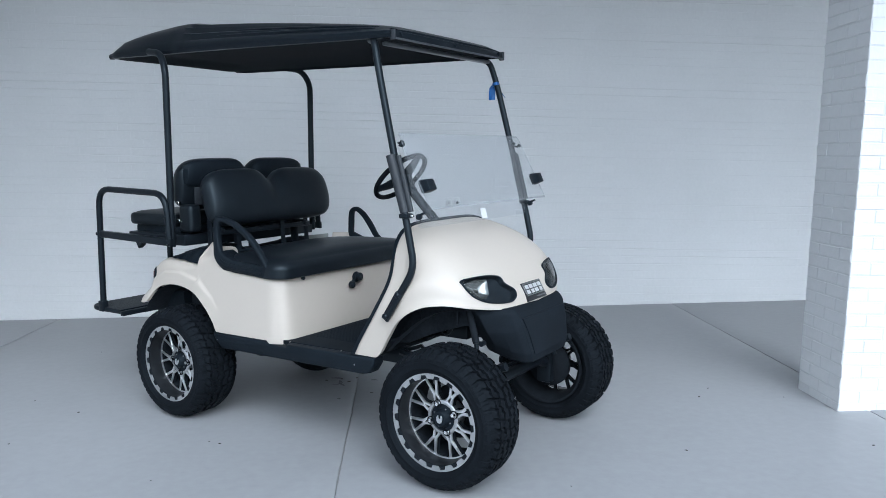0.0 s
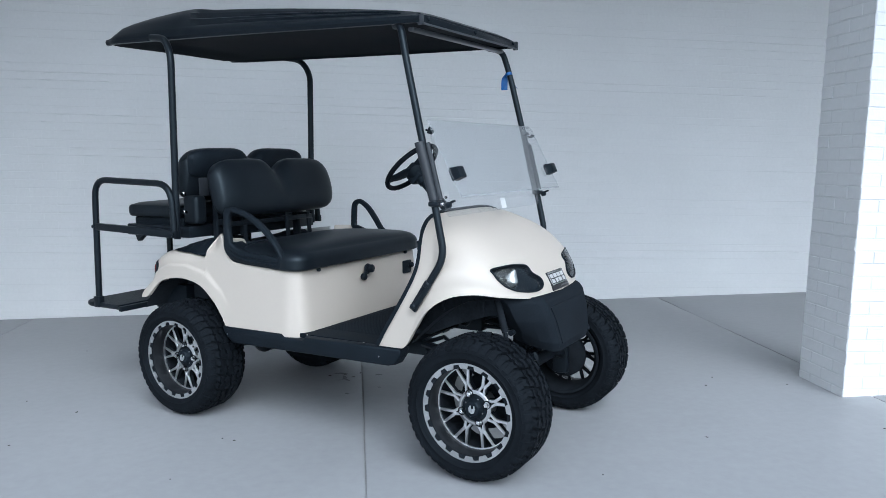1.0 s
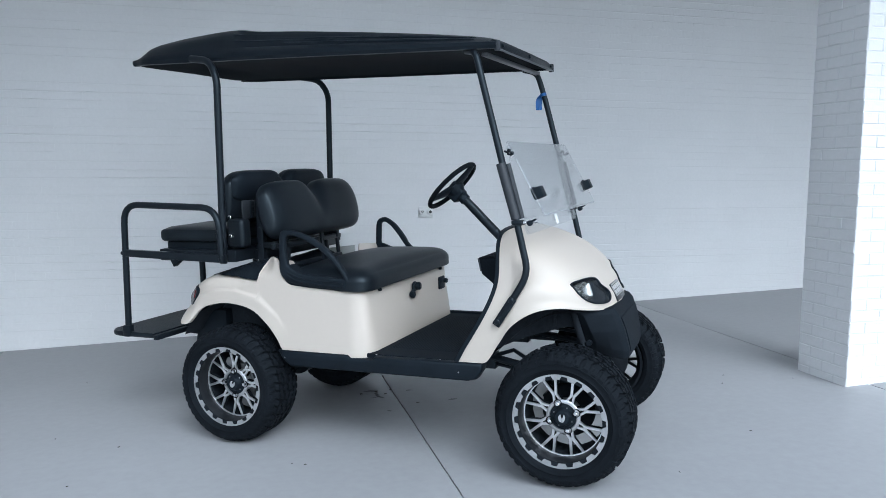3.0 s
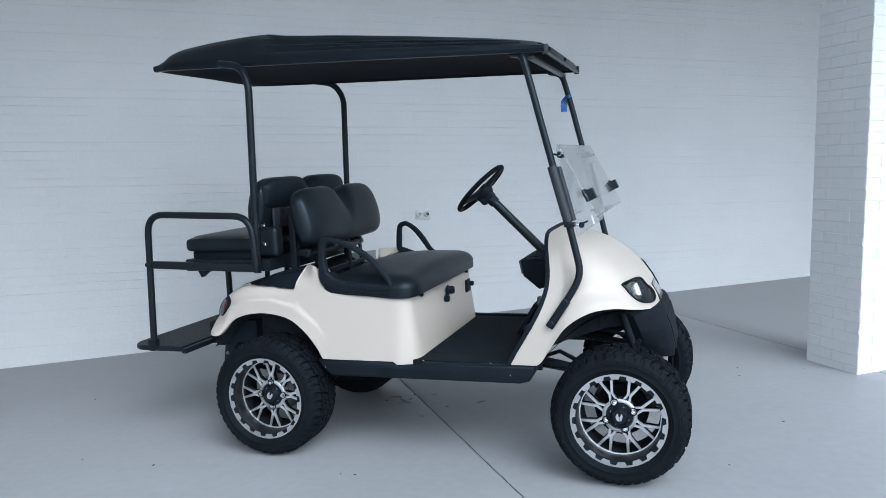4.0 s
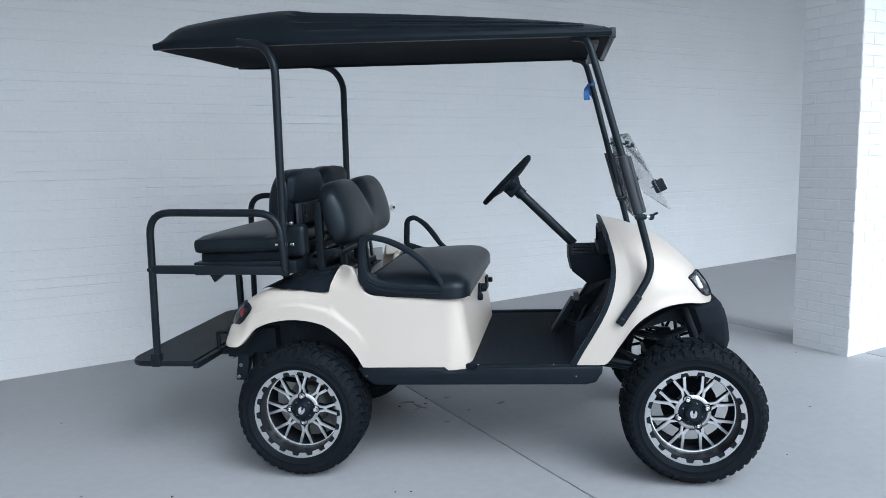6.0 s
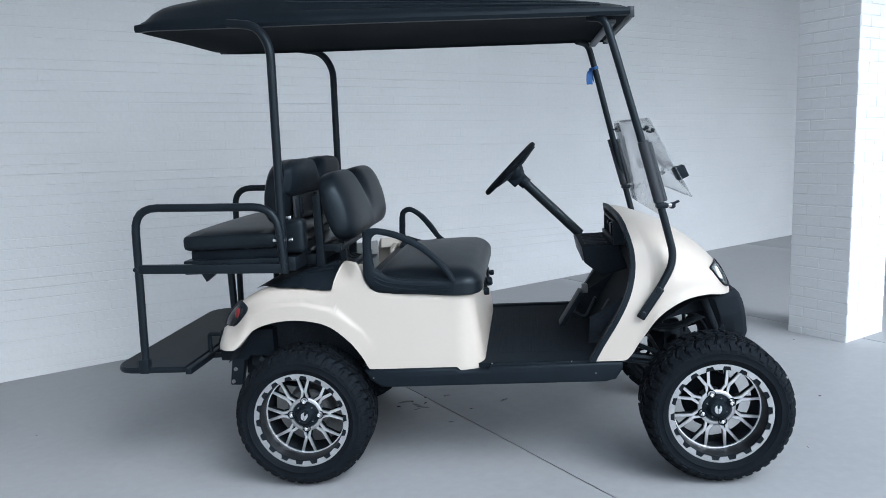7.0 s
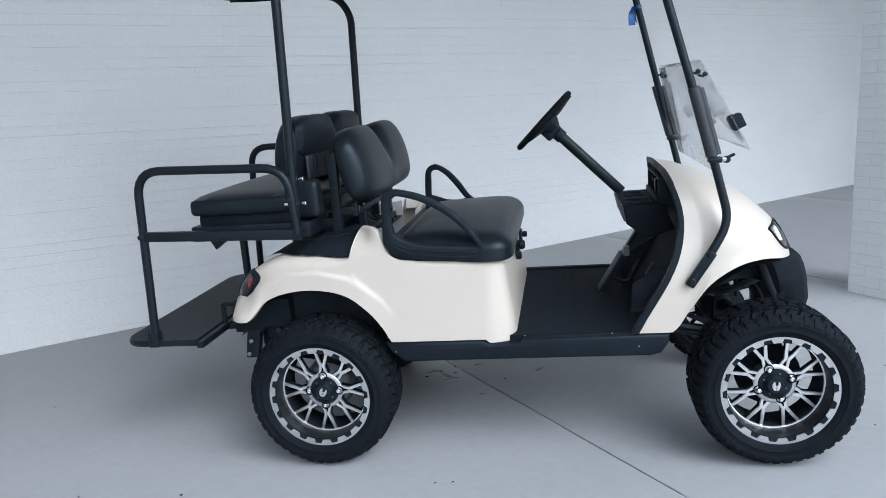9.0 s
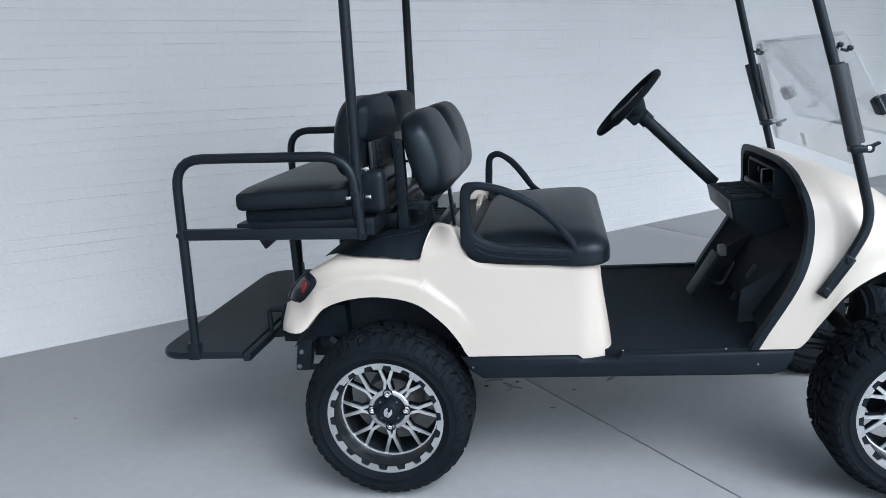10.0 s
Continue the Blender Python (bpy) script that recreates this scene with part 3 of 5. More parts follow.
part("rear_body", rear_body(), IVORY, cart, "ivory moulded rear body with flared wheel arches", angle=40)

# the pillars' return behind the bench
for s, low, out in ((1, 0.0, 1.0), (-1, 0.045, FAR_WIDE)):
    bm = bmesh.new()
    ring = [(-0.486, 0.900), (-0.455, 0.902), (-0.362, 0.893), (-0.340, 0.882), (-0.332, 0.850), (-0.335, 0.79), (-0.486, 0.79)]
    faces = [[bm.verts.new((x, s * out * y, z - low)) for y, z in ring] for x in (0.238, 0.262)]
    for f in faces:
        bm.faces.new(f)
    for k in range(len(ring)):
        j = (k + 1) % len(ring)
        bm.faces.new((faces[0][k], faces[0][j], faces[1][j], faces[1][k]))
    bmesh.ops.bevel(bm, geom=list(bm.edges), offset=0.006, segments=3, affect="EDGES", clamp_overlap=True)
    part("pillar_return", bm, IVORY, cart)

# rear deck cover, black and ribbed, humped over each wheel
def deck_z(x, y, half=0.487):
    e = min(1, (half - abs(y)) / 0.12)
    hump = (1 - (1 - e) ** 2) * smoothstep(0.08, 0.30, abs(y))
    if y > 0:
        hump *= 1 - smoothstep(-0.02, 0.05, x)
    return table(TOP, min(x, 0.12)) + 0.004 + 0.095 * smoothstep(-0.22, 0.20, x) * hump


bm = bmesh.new()
rows = []
for i in range(25):
    x = -0.215 + 0.375 * i / 24
    row = []
    for j in range(33):
        half = 0.487 - 0.085 * (1 - smoothstep(-0.215, -0.06, x))
        y = half * (-1 + 2 * j / 32)
        z = deck_z(x, y, half)
        z += 0.004 * max(0, math.sin(x * 95)) * (1 if -0.05 < x < 0.13 and abs(y) > 0.27 else 0)
        row.append((x, y, z))
    rows.append(row)
grid(bm, rows)
deck = part("deck_cover", bm, BLACK_PLASTIC, cart, "black ribbed plastic deck cover")


for s in (-1, 1):
    for y, x0 in ((0.300, 0.00), (0.355, -0.03), (0.410, -0.08)):
        bm = tube(bmesh.new(), [(x, s * y, deck_z(x, s * y) + 0.001) for x in (x0 + (0.135 - x0) * k / 8 for k in range(9))], lambda t: 0.002 + 0.005 * t, 8)
        part("deck_rib", bm, BLACK_METAL, deck)

# wheel-well liners and the dark chassis
for s in (-1, 1):
    bm = bmesh.new()
    rows = []
    for k in range(19):
        a = 0.34 + (math.pi - 0.34) * k / 18
        p = (0.0 - 0.335 * math.cos(a) - 0.01, 0.42 + 0.275 * math.sin(a))
        rows.append([(p[0], s * y, p[1]) for y in (0.505, 0.36, 0.25)])
    grid(bm, rows)
    part("wheel_well", bm, WELL, cart)
    bm = bmesh.new()
    rows = []
    for k in range(13):
        t = k / 12
        p = (1.335 + 0.40 * t, 0.500 + 0.205 * math.sin(min(1.0, t * 1.25) * math.pi / 2))
        rows.append([(p[0], s * y, p[1]) for y in (0.475 - 0.10 * t ** 3, 0.455 - 0.09 * t, 0.435 - 0.09 * t)])
    grid(bm, rows)
    part("wheel_well", bm, WELL, cart)
    # dark panel inside the front wheel, with its stiffening ribs
    liner = part("front_liner", prism(bmesh.new(), [(1.20, 0.485), (1.21, 0.60), (1.40, 0.715), (1.76, 0.700), (1.79, 0.63), (1.60, 0.605), (1.42, 0.545), (1.30, 0.492)], min(s * 0.245, s * 0.260), max(s * 0.245, s * 0.260), 0.003), WELL, cart, "matt black panel inside the front wheel")
    for x in (1.36, 1.56):
        part("liner_rib", box(bmesh.new(), x, x + 0.02, min(s * 0.258, s * 0.272), max(s * 0.258, s * 0.272), 0.61, 0.68, 0.004), WELL, liner)
    # frame rails
    part("frame_rail", box(bmesh.new(), -0.33, 1.30, s * 0.27 - 0.03, s * 0.27 + 0.03, 0.40, 0.475, 0.006), BLACK_METAL, cart)
    part("inner_panel", box(bmesh.new(), -0.30, 0.32, s * 0.30 - 0.012, s * 0.30 + 0.012, 0.44, 0.70, 0.004), WELL, cart)
part("rear_bulkhead", prism(bmesh.new(), [(-0.408, 0.62), (-0.425, 0.570), (-0.418, 0.480), (-0.300, 0.478), (-0.283, 0.499), (-0.170, 0.499), (-0.170, 0.62)], -0.365, 0.365, 0.010), BLACK_PLASTIC, cart, "black plastic bumper under the tail")
part("battery_tray", box(bmesh.new(), 0.28, 0.68, -0.24, 0.24, 0.32, 0.41, 0.01), BLACK_METAL, cart)
# pan and motor are added to block light under the cart
part("shade_pan", box(bmesh.new(), -0.30, 0.30, -0.27, 0.27, 0.43, 0.47, 0.01), WELL, cart)
part("motor", lathe(bmesh.new(), [(0, -0.02), (0.075, -0.02), (0.085, -0.008), (0.085, 0.17), (0.07, 0.19), (0, 0.19)], 28, pose(0.06, 0.04, 0.33)), BLACK_METAL, cart, "black motor block added to darken the floor below")
part("under_floor", box(bmesh.new(), 0.30, 1.16, -0.44, 0.44, 0.41, 0.455, 0.005), BLACK_PLASTIC, cart)

# axles, springs, shock absorbers
bm = tube(bmesh.new(), [(0, -0.44, 0.29), (0, 0.44, 0.29)], 0.033, 16)
part("rear_axle", disc(bm, (0, -0.02, 0.29), (0, 1, 0), 0.10, 0.16, 24, 0.03), BLACK_METAL, cart)
part("front_axle", tube(bmesh.new(), [(WHEELBASE, -0.42, 0.29), (WHEELBASE, -0.30, 0.335), (WHEELBASE, 0.30, 0.335), (WHEELBASE, 0.42, 0.29)], 0.028, 12), BLACK_METAL, cart)
part("tie_rod", tube(bmesh.new(), [(1.56, -0.40, 0.33), (1.56, 0.40, 0.33)], 0.010, 10), BLACK_METAL, cart)
for s in (-1, 1):
    part("leaf_spring", tube(bmesh.new(), [(1.28, s * 0.29, 0.455), (1.50, s * 0.31, 0.42), (1.672, s * 0.31, 0.39), (1.84, s * 0.31, 0.47)], 0.018, 8, 0.1, flat=1.0), BLACK_METAL, cart)
    part("leaf_spring", tube(bmesh.new(), [(-0.26, s * 0.30, 0.47), (-0.16, s * 0.30, 0.40), (0, s * 0.30, 0.365), (0.25, s * 0.30, 0.46)], 0.026, 8, 0.1), BLACK_METAL, cart)
    sh = part("shock_absorber", tube(bmesh.new(), [(1.66, s * 0.32, 0.715), (1.715, s * 0.34, 0.56)], 0.015, 14), PIT, cart)
    part("shock_rod", tube(bmesh.new(), [(1.715, s * 0.34, 0.56), (1.735, s * 0.36, 0.36)], 0.010, 12), BLACK_METAL, sh)
    bm = bmesh.new()
    lathe(bm, [(0.0, -0.012), (0.012, -0.012), (0.012, 0.012), (0, 0.012)], 16)
    part("shock_eye", bm, BLACK_METAL, sh, at=pose(1.742, s * 0.335, 0.562))
    part("steering_knuckle", box(bmesh.new(), 1.63, 1.71, s * 0.40 - 0.03, s * 0.40 + 0.03, 0.20, 0.42, 0.012), BLACK_METAL, cart)
    part("a_arm", tube(bmesh.new(), [(1.28, s * 0.27, 0.455), (1.38, s * 0.27, 0.49), (1.52, s * 0.36, 0.45), (1.66, s * 0.40, 0.41)], 0.010, 10), BLACK_METAL, cart)
    part("lower_arm", tube(bmesh.new(), [(1.27, s * 0.27, 0.425), (1.50, s * 0.33, 0.41), (1.68, s * 0.40, 0.34)], 0.011, 10), BLACK_METAL, cart)
    # hanger for the rear step, with bolts
    hg = part("step_hanger", prism(bmesh.new(), [(-0.366, 0.50), (-0.310, 0.50), (-0.313, 0.462), (-0.331, 0.374), (-0.338, 0.368), (-0.382, 0.368), (-0.386, 0.376)], s * 0.345 - 0.02, s * 0.345 + 0.02, 0.004), BLACK_METAL, cart)
    for x, z in ((-0.355, 0.442), (-0.370, 0.386)):
        part("bolt", disc(bmesh.new(), (x, s * 0.364, z), (0, s, 0), 0.009, 0.008, 10, 0.002), STEEL, hg)
    part("cross_tube", tube(bmesh.new(), [(-0.37, s * 0.335, 0.371), (-0.20, s * 0.335, 0.371), (0.0, s * 0.335, 0.345)], 0.0115, 10, 0.03), BLACK_METAL, cart)

# ---- floor, sills ----
for s in (-1, 1):
    y0, y1 = (-0.530, -0.455) if s < 0 else (0.480, 0.562)
    sill = part("rocker_panel", prism(bmesh.new(), [(0.26, 0.474), (0.640, 0.474), (0.655, 0.463), (0.775, 0.463), (0.790, 0.479), (1.315, 0.484), (1.312, 0.452), (1.285, 0.412), (1.245, 0.402), (0.33, 0.397), (0.285, 0.43)], y0, y1, 0.012, 3), BLACK_PLASTIC, cart, "black plastic rocker panel")
    for x in (0.300, 1.205):
        part("bolt", disc(bmesh.new(), (x, y0 + 0.001 if s < 0 else y1 - 0.001, 0.44), (0, s, 0), 0.0036, 0.003, 10, 0.001), STEEL, sill)
bm = bmesh.new()
rows = []
for y in (-0.497, -0.496, -0.36, -0.355, 0.42, 0.425, 0.508, 0.512, 0.540, 0.543):
    ribbed = -0.356 < y < 0.421
    base = 0.465 if y in (-0.497, 0.543) else 0.494 if y > 0.51 else 0.4835
    row = [(0.735, y, base)]
    for k in range(31):
        x = 0.790 + k * 0.0135
        row += [(x, y, base), (x + 0.0015, y, base + (0.0011 if ribbed else 0)), (x + 0.0065, y, base + (0.0011 if ribbed else 0)), (x + 0.008, y, base)]
    rows.append(row + [(1.30, y, base)])
grid(bm, rows)
part("floor_mat", bm, MAT_RUBBER, cart, "black ribbed rubber floor mat", smooth=False)
for x in (0.792, 1.112):
    part("floor_rivet", disc(bmesh.new(), (x, -0.510, 0.4835), (0, 0, 1), 0.0045, 0.003, 10, 0.001), CHROME, cart)

# ---- front cowl ----
LOW = [(0.0, 1.196, 0.486, 0.522), (0.10, 1.322, 0.488, 0.524), (0.18, 1.382, 0.564, 0.524), (0.30, 1.452, 0.659, 0.522), (0.44, 1.548, 0.720, 0.508), (0.58, 1.645, 0.734, 0.465), (0.72, 1.728, 0.717, 0.390), (0.84, 1.788, 0.698, 0.270), (0.93, 1.816, 0.692, 0.150), (1.0, 1.828, 0.690, 0.001)]
HIGH = [(0.0, 1.342, 1.042), (0.14, 1.400, 1.034), (0.30, 1.478, 1.008), (0.44, 1.560, 0.974), (0.58, 1.640, 0.926), (0.72, 1.712, 0.864), (0.84, 1.765, 0.804), (0.93, 1.797, 0.758), (1.0, 1.824, 0.715)]


def cowl_point(s, v):
    """s from the dash to the nose; v from the lower edge (0) over the side to the middle of the bonnet (1)."""
    xb, zb, w = (table([(r[0], r[k]) for r in LOW], s) for k in (1, 2, 3))
    xt, zt = (table([(r[0], r[k]) for r in HIGH], s) for k in (1, 2))
    a = v * math.pi / 2
    ez = 0.78
    ey = 0.42 + 0.18 * s
    h = math.sin(a) ** ez
    y = w * max(0.0, math.cos(a)) ** ey
    # the rear edge bows out behind the straight line from sill to dash
    x = xb + (xt - xb) * h + 0.085 * math.sin(math.pi * h ** 1.2) * (1 - smoothstep(0.0, 0.45, s))
    z = zb + (zt - zb) * h
    # flared lip over the wheel, soft hollow behind the bonnet
    y += 0.012 * math.exp(-((h / 0.10) ** 2)) * smoothstep(0.12, 0.3, s) * (1 - smoothstep(0.6, 0.9, s))
    y -= 0.020 * math.exp(-(((h - 0.62) / 0.16) ** 2)) * (1 - smoothstep(0.35, 0.7, s))
    return Vector((x, -max(0.0, y), z))


def closed(points, per=5):
    """A rounded loop through points of (s, v)."""
    n, out = len(points), []
    for i in range(n):
        p0, p1, p2, p3 = (points[(i + k) % n] for k in (-1, 0, 1, 2))
        for j in range(per):
            t = j / per
            out.append(tuple(0.5 * (2 * p1[c] + (p2[c] - p0[c]) * t + (2 * p0[c] - 5 * p1[c] + 4 * p2[c] - p3[c]) * t * t + (3 * p1[c] - p0[c] - 3 * p2[c] + p3[c]) * t ** 3) for c in (0, 1)))
    return out


def inside(p, loop):
    hit = False
    for (x0, y0), (x1, y1) in zip(loop, loop[1:] + loop[:1]):
        if (y0 > p[1]) != (y1 > p[1]) and p[0] < x0 + (p[1] - y0) * (x1 - x0) / (y1 - y0):
            hit = not hit
    return hit


EYE_LINE = closed([(0.645, 0.335), (0.690, 0.46), (0.765, 0.69), (0.797, 0.72), (0.835, 0.645), (0.895, 0.60), (0.917, 0.38), (0.897, 0.165), (0.815, 0.105), (0.750, 0.130), (0.700, 0.21), (0.665, 0.29)])
NS, NV = 240, 120


def cowl_skin(ns, nv, place, hole):
    """Both halves of the cowl's skin, open where hole(s, v) is true; place(s, v) gives the points of the half towards -y."""
    bm = bmesh.new()
    for side in (1, -1):
        vs = [[bm.verts.new((p.x, p.y * side, p.z)) for p in (place(i / ns, k / nv) for k in range(nv + 1))] for i in range(ns + 1)]
        for i in range(ns):
            for k in range(nv):
                if hole((i + 0.5) / ns, (k + 0.5) / nv):
                    continue
                bm.faces.new((vs[i][k], vs[i + 1][k], vs[i + 1][k + 1], vs[i][k + 1]))
        lip = [bm.verts.new((v.co.x, v.co.y - 0.025 * side * (1 if v.co.y * side > 0 else -1), v.co.z + 0.006)) for v in (row[0] for row in vs)]
        for i in range(ns):
            bm.faces.new((lip[i], lip[i + 1], vs[i + 1][0], vs[i][0]))
    bmesh.ops.remove_doubles(bm, verts=bm.verts, dist=0.0003)
    bmesh.ops.delete(bm, geom=[v for v in bm.verts if not v.link_faces], context="VERTS")
    return bm


def in_lamp(s, v):
    return 0.63 < s < 0.93 and v < 0.75 and inside((s, v), EYE_LINE)


def lining_point(s, v):
    p = cowl_point(0.03 + 0.94 * s, 0.02 + 0.98 * v)
    return Vector((p.x - 0.012, p.y * 0.965 + 0.004, p.z - 0.012))


part("front_cowl", cowl_skin(NS, NV, cowl_point, in_lamp), IVORY, cart, "glossy ivory front cowl with rounded nose", angle=50)
part("cowl_lining", cowl_skin(60, 30, lining_point, lambda s, v: in_lamp(0.03 + 0.94 * s, 0.02 + 0.98 * v)), WELL, cart, "matt black inside of the cowl")

# black edge band of the dash along the cowl's rear edge
bm = bmesh.new()
for side in (1, -1):
    rows = []
    for k in range(0, 31):
        p = cowl_point(0.0, k / 30)
        q = cowl_point(0.008, k / 30)
        o = Vector((0, -0.006, 0.0)) if k < 22 else Vector((0, 0, 0.006))
        back = Vector((-0.014, 0.0, 0.008 if k > 18 else 0))
        inn = Vector((0.0, 0.035, -0.02 * (k / 30)))
        rows.append([Vector((r.x, r.y * side, r.z)) for r in (q + o, p + o, p + back + o * 0.5, p + back + inn, p + inn + Vector((0.05, 0.02, 0)))])
    grid(bm, rows)
bmesh.ops.remove_doubles(bm, verts=bm.verts, dist=0.0006)
part("dash_edge", bm, BLACK_PLASTIC, cart, "black plastic edge band round the dash")

# dashboard: black inner wall, tray with cup holders
bm = bmesh.new()
rows = []
for i in range(21):
    v = i / 20
    p = cowl_point(0.0, 0.02 + 0.9 * v)
    depth = 0.045 + 0.05 * math.sin(v * math.pi) ** 2
    row = []
    for j in range(25):
        y = -abs(p.y) + 2 * abs(p.y) * j / 24
        e = 1 - (abs(y) / max(0.05, abs(p.y))) ** 4
        row.append((p.x - 0.012 + depth * e, y * 0.97, p.z - 0.01))
    rows.append(row)
grid(bm, rows)
dash = part("dashboard", bm, DASH_BLACK, cart, "black moulded dashboard wall")
bm = prism(bmesh.new(), [(1.187, 0.904), (1.345, 0.908), (1.385, 0.80), (1.275, 0.765), (1.200, 0.828)], -0.19, 0.215, 0.010, 3)
tray = part("dash_tray", bm, DASH_BLACK, cart, "black dash tray with holder slots")
for k in range(4):
    y = -0.166 + 0.094 * k
    loop = [Vector((1.253 + 0.050 * math.copysign(abs(math.cos(a)) ** 0.6, math.cos(a)), y + 0.036 + 0.034 * math.copysign(abs(math.sin(a)) ** 0.6, math.sin(a)), 0.907)) for a in (j * math.tau / 28 for j in range(28))]
    bm = bmesh.new()
    grid(bm, [[(p.x, p.y, p.z + 0.002) for p in loop], [(1.253 + (p.x - 1.253) * 0.9, y + 0.036 + (p.y - y - 0.036) * 0.86, p.z + 0.002) for p in loop], [(1.253 + (p.x - 1.253) * 0.88, y + 0.036 + (p.y - y - 0.036) * 0.84, p.z - 0.0005) for p in loop]], close_v=True)
    part("tray_slot_rim", bm, BLACK_PLASTIC, tray)
    part("tray_slot", box(bmesh.new(), 1.208, 1.298, y + 0.006, y + 0.066, 0.9055, 0.9085, 0.001), WELL, tray)
part("tray_ledge", box(bmesh.new(), 1.318, 1.334, -0.185, 0.21, 0.902, 0.928, 0.004), BLACK_PLASTIC, tray)
# the light on the tray's seat side is painted in as grey
part("tray_panel", prism(bmesh.new(), [(1.178, 0.900), (1.190, 0.902), (1.203, 0.838), (1.191, 0.838)], -0.180, 0.205, 0.002), TRAY_LIT, tray, "front face of the tray, greyed as its lit side")
part("pocket_wall", box(bmesh.new(), 1.322, 1.42, -0.203, -0.188, 0.905, 1.006, 0.004), BLACK_PLASTIC, dash)
part("pocket_wall", box(bmesh.new(), 1.322, 1.42, 0.150, 0.165, 0.905, 0.998, 0.004), BLACK_PLASTIC, dash)
part("pocket_lip", box(bmesh.new(), 1.325, 1.42, -0.203, 0.165, 0.998, 1.010, 0.004), BLACK_PLASTIC, dash)
part("key", box(bmesh.new(), 1.332, 1.335, -0.004, 0.012, 0.925, 0.962, 0.001), STEEL, dash, "small steel key")
part("key_hook", tube(bmesh.new(), [(1.360, 0.004, 0.982), (1.333, 0.004, 0.978), (1.333, 0.004, 0.960)], 0.003, 8), STEEL, dash)
part("dash_knob", disc(bmesh.new(), (1.345, 0.02, 0.978), (-1, 0, 0), 0.012, 0.020, 14, 0.003), BLACK_PLASTIC, dash)

# front bumper skirt
bm = bmesh.new()
LEVELS = [(0.700, 0.330, 1.826), (0.678, 0.328, 1.846), (0.600, 0.305, 1.872), (0.500, 0.262, 1.890), (0.458, 0.236, 1.884)]
rows = []
for u in (-1.0, -0.88, -0.76, -0.66, -0.3, 0.0, 0.3, 0.66, 0.76, 0.88, 1.0):
    e = abs(u)
    set_back = 0.0 if e < 0.7 else 0.022 if e < 0.8 else 0.070 if e < 0.9 else 0.13
    lift = 0.0 if e < 0.8 else 0.012 if e < 0.9 else 0.04
    row = [(x - set_back, u * w, z + (lift if z < 0.6 else 0)) for z, w, x in LEVELS]
    row += [(x - 0.045, y, z + 0.01) for x, y, z in (row[-1],)] + [(row[0][0] - 0.045, row[0][1], 0.70)]
    rows.append(row)
grid(bm, rows, close_v=True)
bmesh.ops.holes_fill(bm, edges=[e for e in bm.edges if len(e.link_faces) == 1])
bmesh.ops.recalc_face_normals(bm, faces=bm.faces)
bmesh.ops.bevel(bm, geom=[e for e in bm.edges if len(e.link_faces) == 2 and e.calc_face_angle(0) > 0.25], offset=0.006, segments=2, profile=0.5, affect="EDGES")
bumper = part("front_bumper", bm, DASH_BLACK, cart, "black plastic front bumper skirt", angle=12)
bm = bmesh.new()
face = [(x, z) for z, w, x in LEVELS[1:4]][::-1]
rows = []
for z, out in ((0.492, -0.004), (0.494, 0.004), (0.530, 0.004), (0.570, 0.004), (0.600, 0.004), (0.630, 0.004), (0.652, 0.004), (0.654, -0.004)):
    half = 0.150 + 0.045 * (z - 0.49) / 0.16
    x = table([(q[1], q[0]) for q in face], z) + out
    rows.append([(x - 0.008, -half - 0.001, z), (x, -half, z), (x, -half * 0.4, z), (x, half * 0.4, z), (x, half, z), (x - 0.008, half + 0.001, z)])
grid(bm, rows)
part("bumper_panel", bm, DASH_BLACK, bumper)

# ---- headlights ----
def on_cowl(s, v, lift=0.0, side=1):
    p, q, r = cowl_point(s, v), cowl_point(s + 0.01, v), cowl_point(s, v + 0.01)
    nrm = (q - p).cross(r - p).normalized()
    if nrm.y > 0 and abs(nrm.y) > 0.05 or nrm.x < -0.3:
        nrm = -nrm
    p = p + nrm * lift
    return Vector((p.x, p.y * side, p.z))


def patch(bm, outline, steps, side):
    """A pad or a bowl on the cowl's skin with an outline in (s, v), by steps of (share of the outline, lift)."""
    cs, cv = sum(p[0] for p in outline) / len(outline), sum(p[1] for p in outline) / len(outline)
    rings = []
    for k, lift in steps:
        rings.append([on_cowl(cs + (s - cs) * k, cv + (v - cv) * k, lift, side) for s, v in outline])
    grid(bm, rings, close_v=True)
    return bm


BULB_LINE = closed([(0.676, 0.325), (0.735, 0.50), (0.760, 0.52), (0.785, 0.36), (0.788, 0.24), (0.760, 0.155), (0.712, 0.225)])
for side in (1, -1):
    lamp = part("headlight", patch(bmesh.new(), EYE_LINE, ((1.035, -0.004), (1.03, 0.0015), (1.0, 0.003), (0.965, 0.001), (0.945, -0.018), (0.6, -0.030), (0.3, -0.032), (0.03, -0.032)), side), BLACK_PLASTIC, cart, "swept headlight in a black housing")
    part("reflector", patch(bmesh.new(), BULB_LINE, ((1.10, -0.003), (1.02, -0.010), (0.80, -0.018), (0.5, -0.024), (0.3, -0.0265), (0.22, -0.024), (0.12, -0.014), (0.02, -0.012)), side), REFLECTOR, lamp, "bright reflector bowl")
    part("lens", patch(bmesh.new(), EYE_LINE, ((0.955, -0.003), (0.92, 0.0012), (0.6, 0.003), (0.3, 0.003), (0.03, 0.003)), side), LENS, lamp, "clear lamp glass")
    rim = [on_cowl(s, v, 0.004, side) for s, v in EYE_LINE]
    part("bezel", tube(bmesh.new(), rim, 0.0032, 8, close=True), BLACK_PLASTIC, lamp)

# maker's plate, with plain shapes for its letters
bm = bmesh.new()
PLATE_SIZE = Matrix.Diagonal((1.18, 1.0, 1, 1))
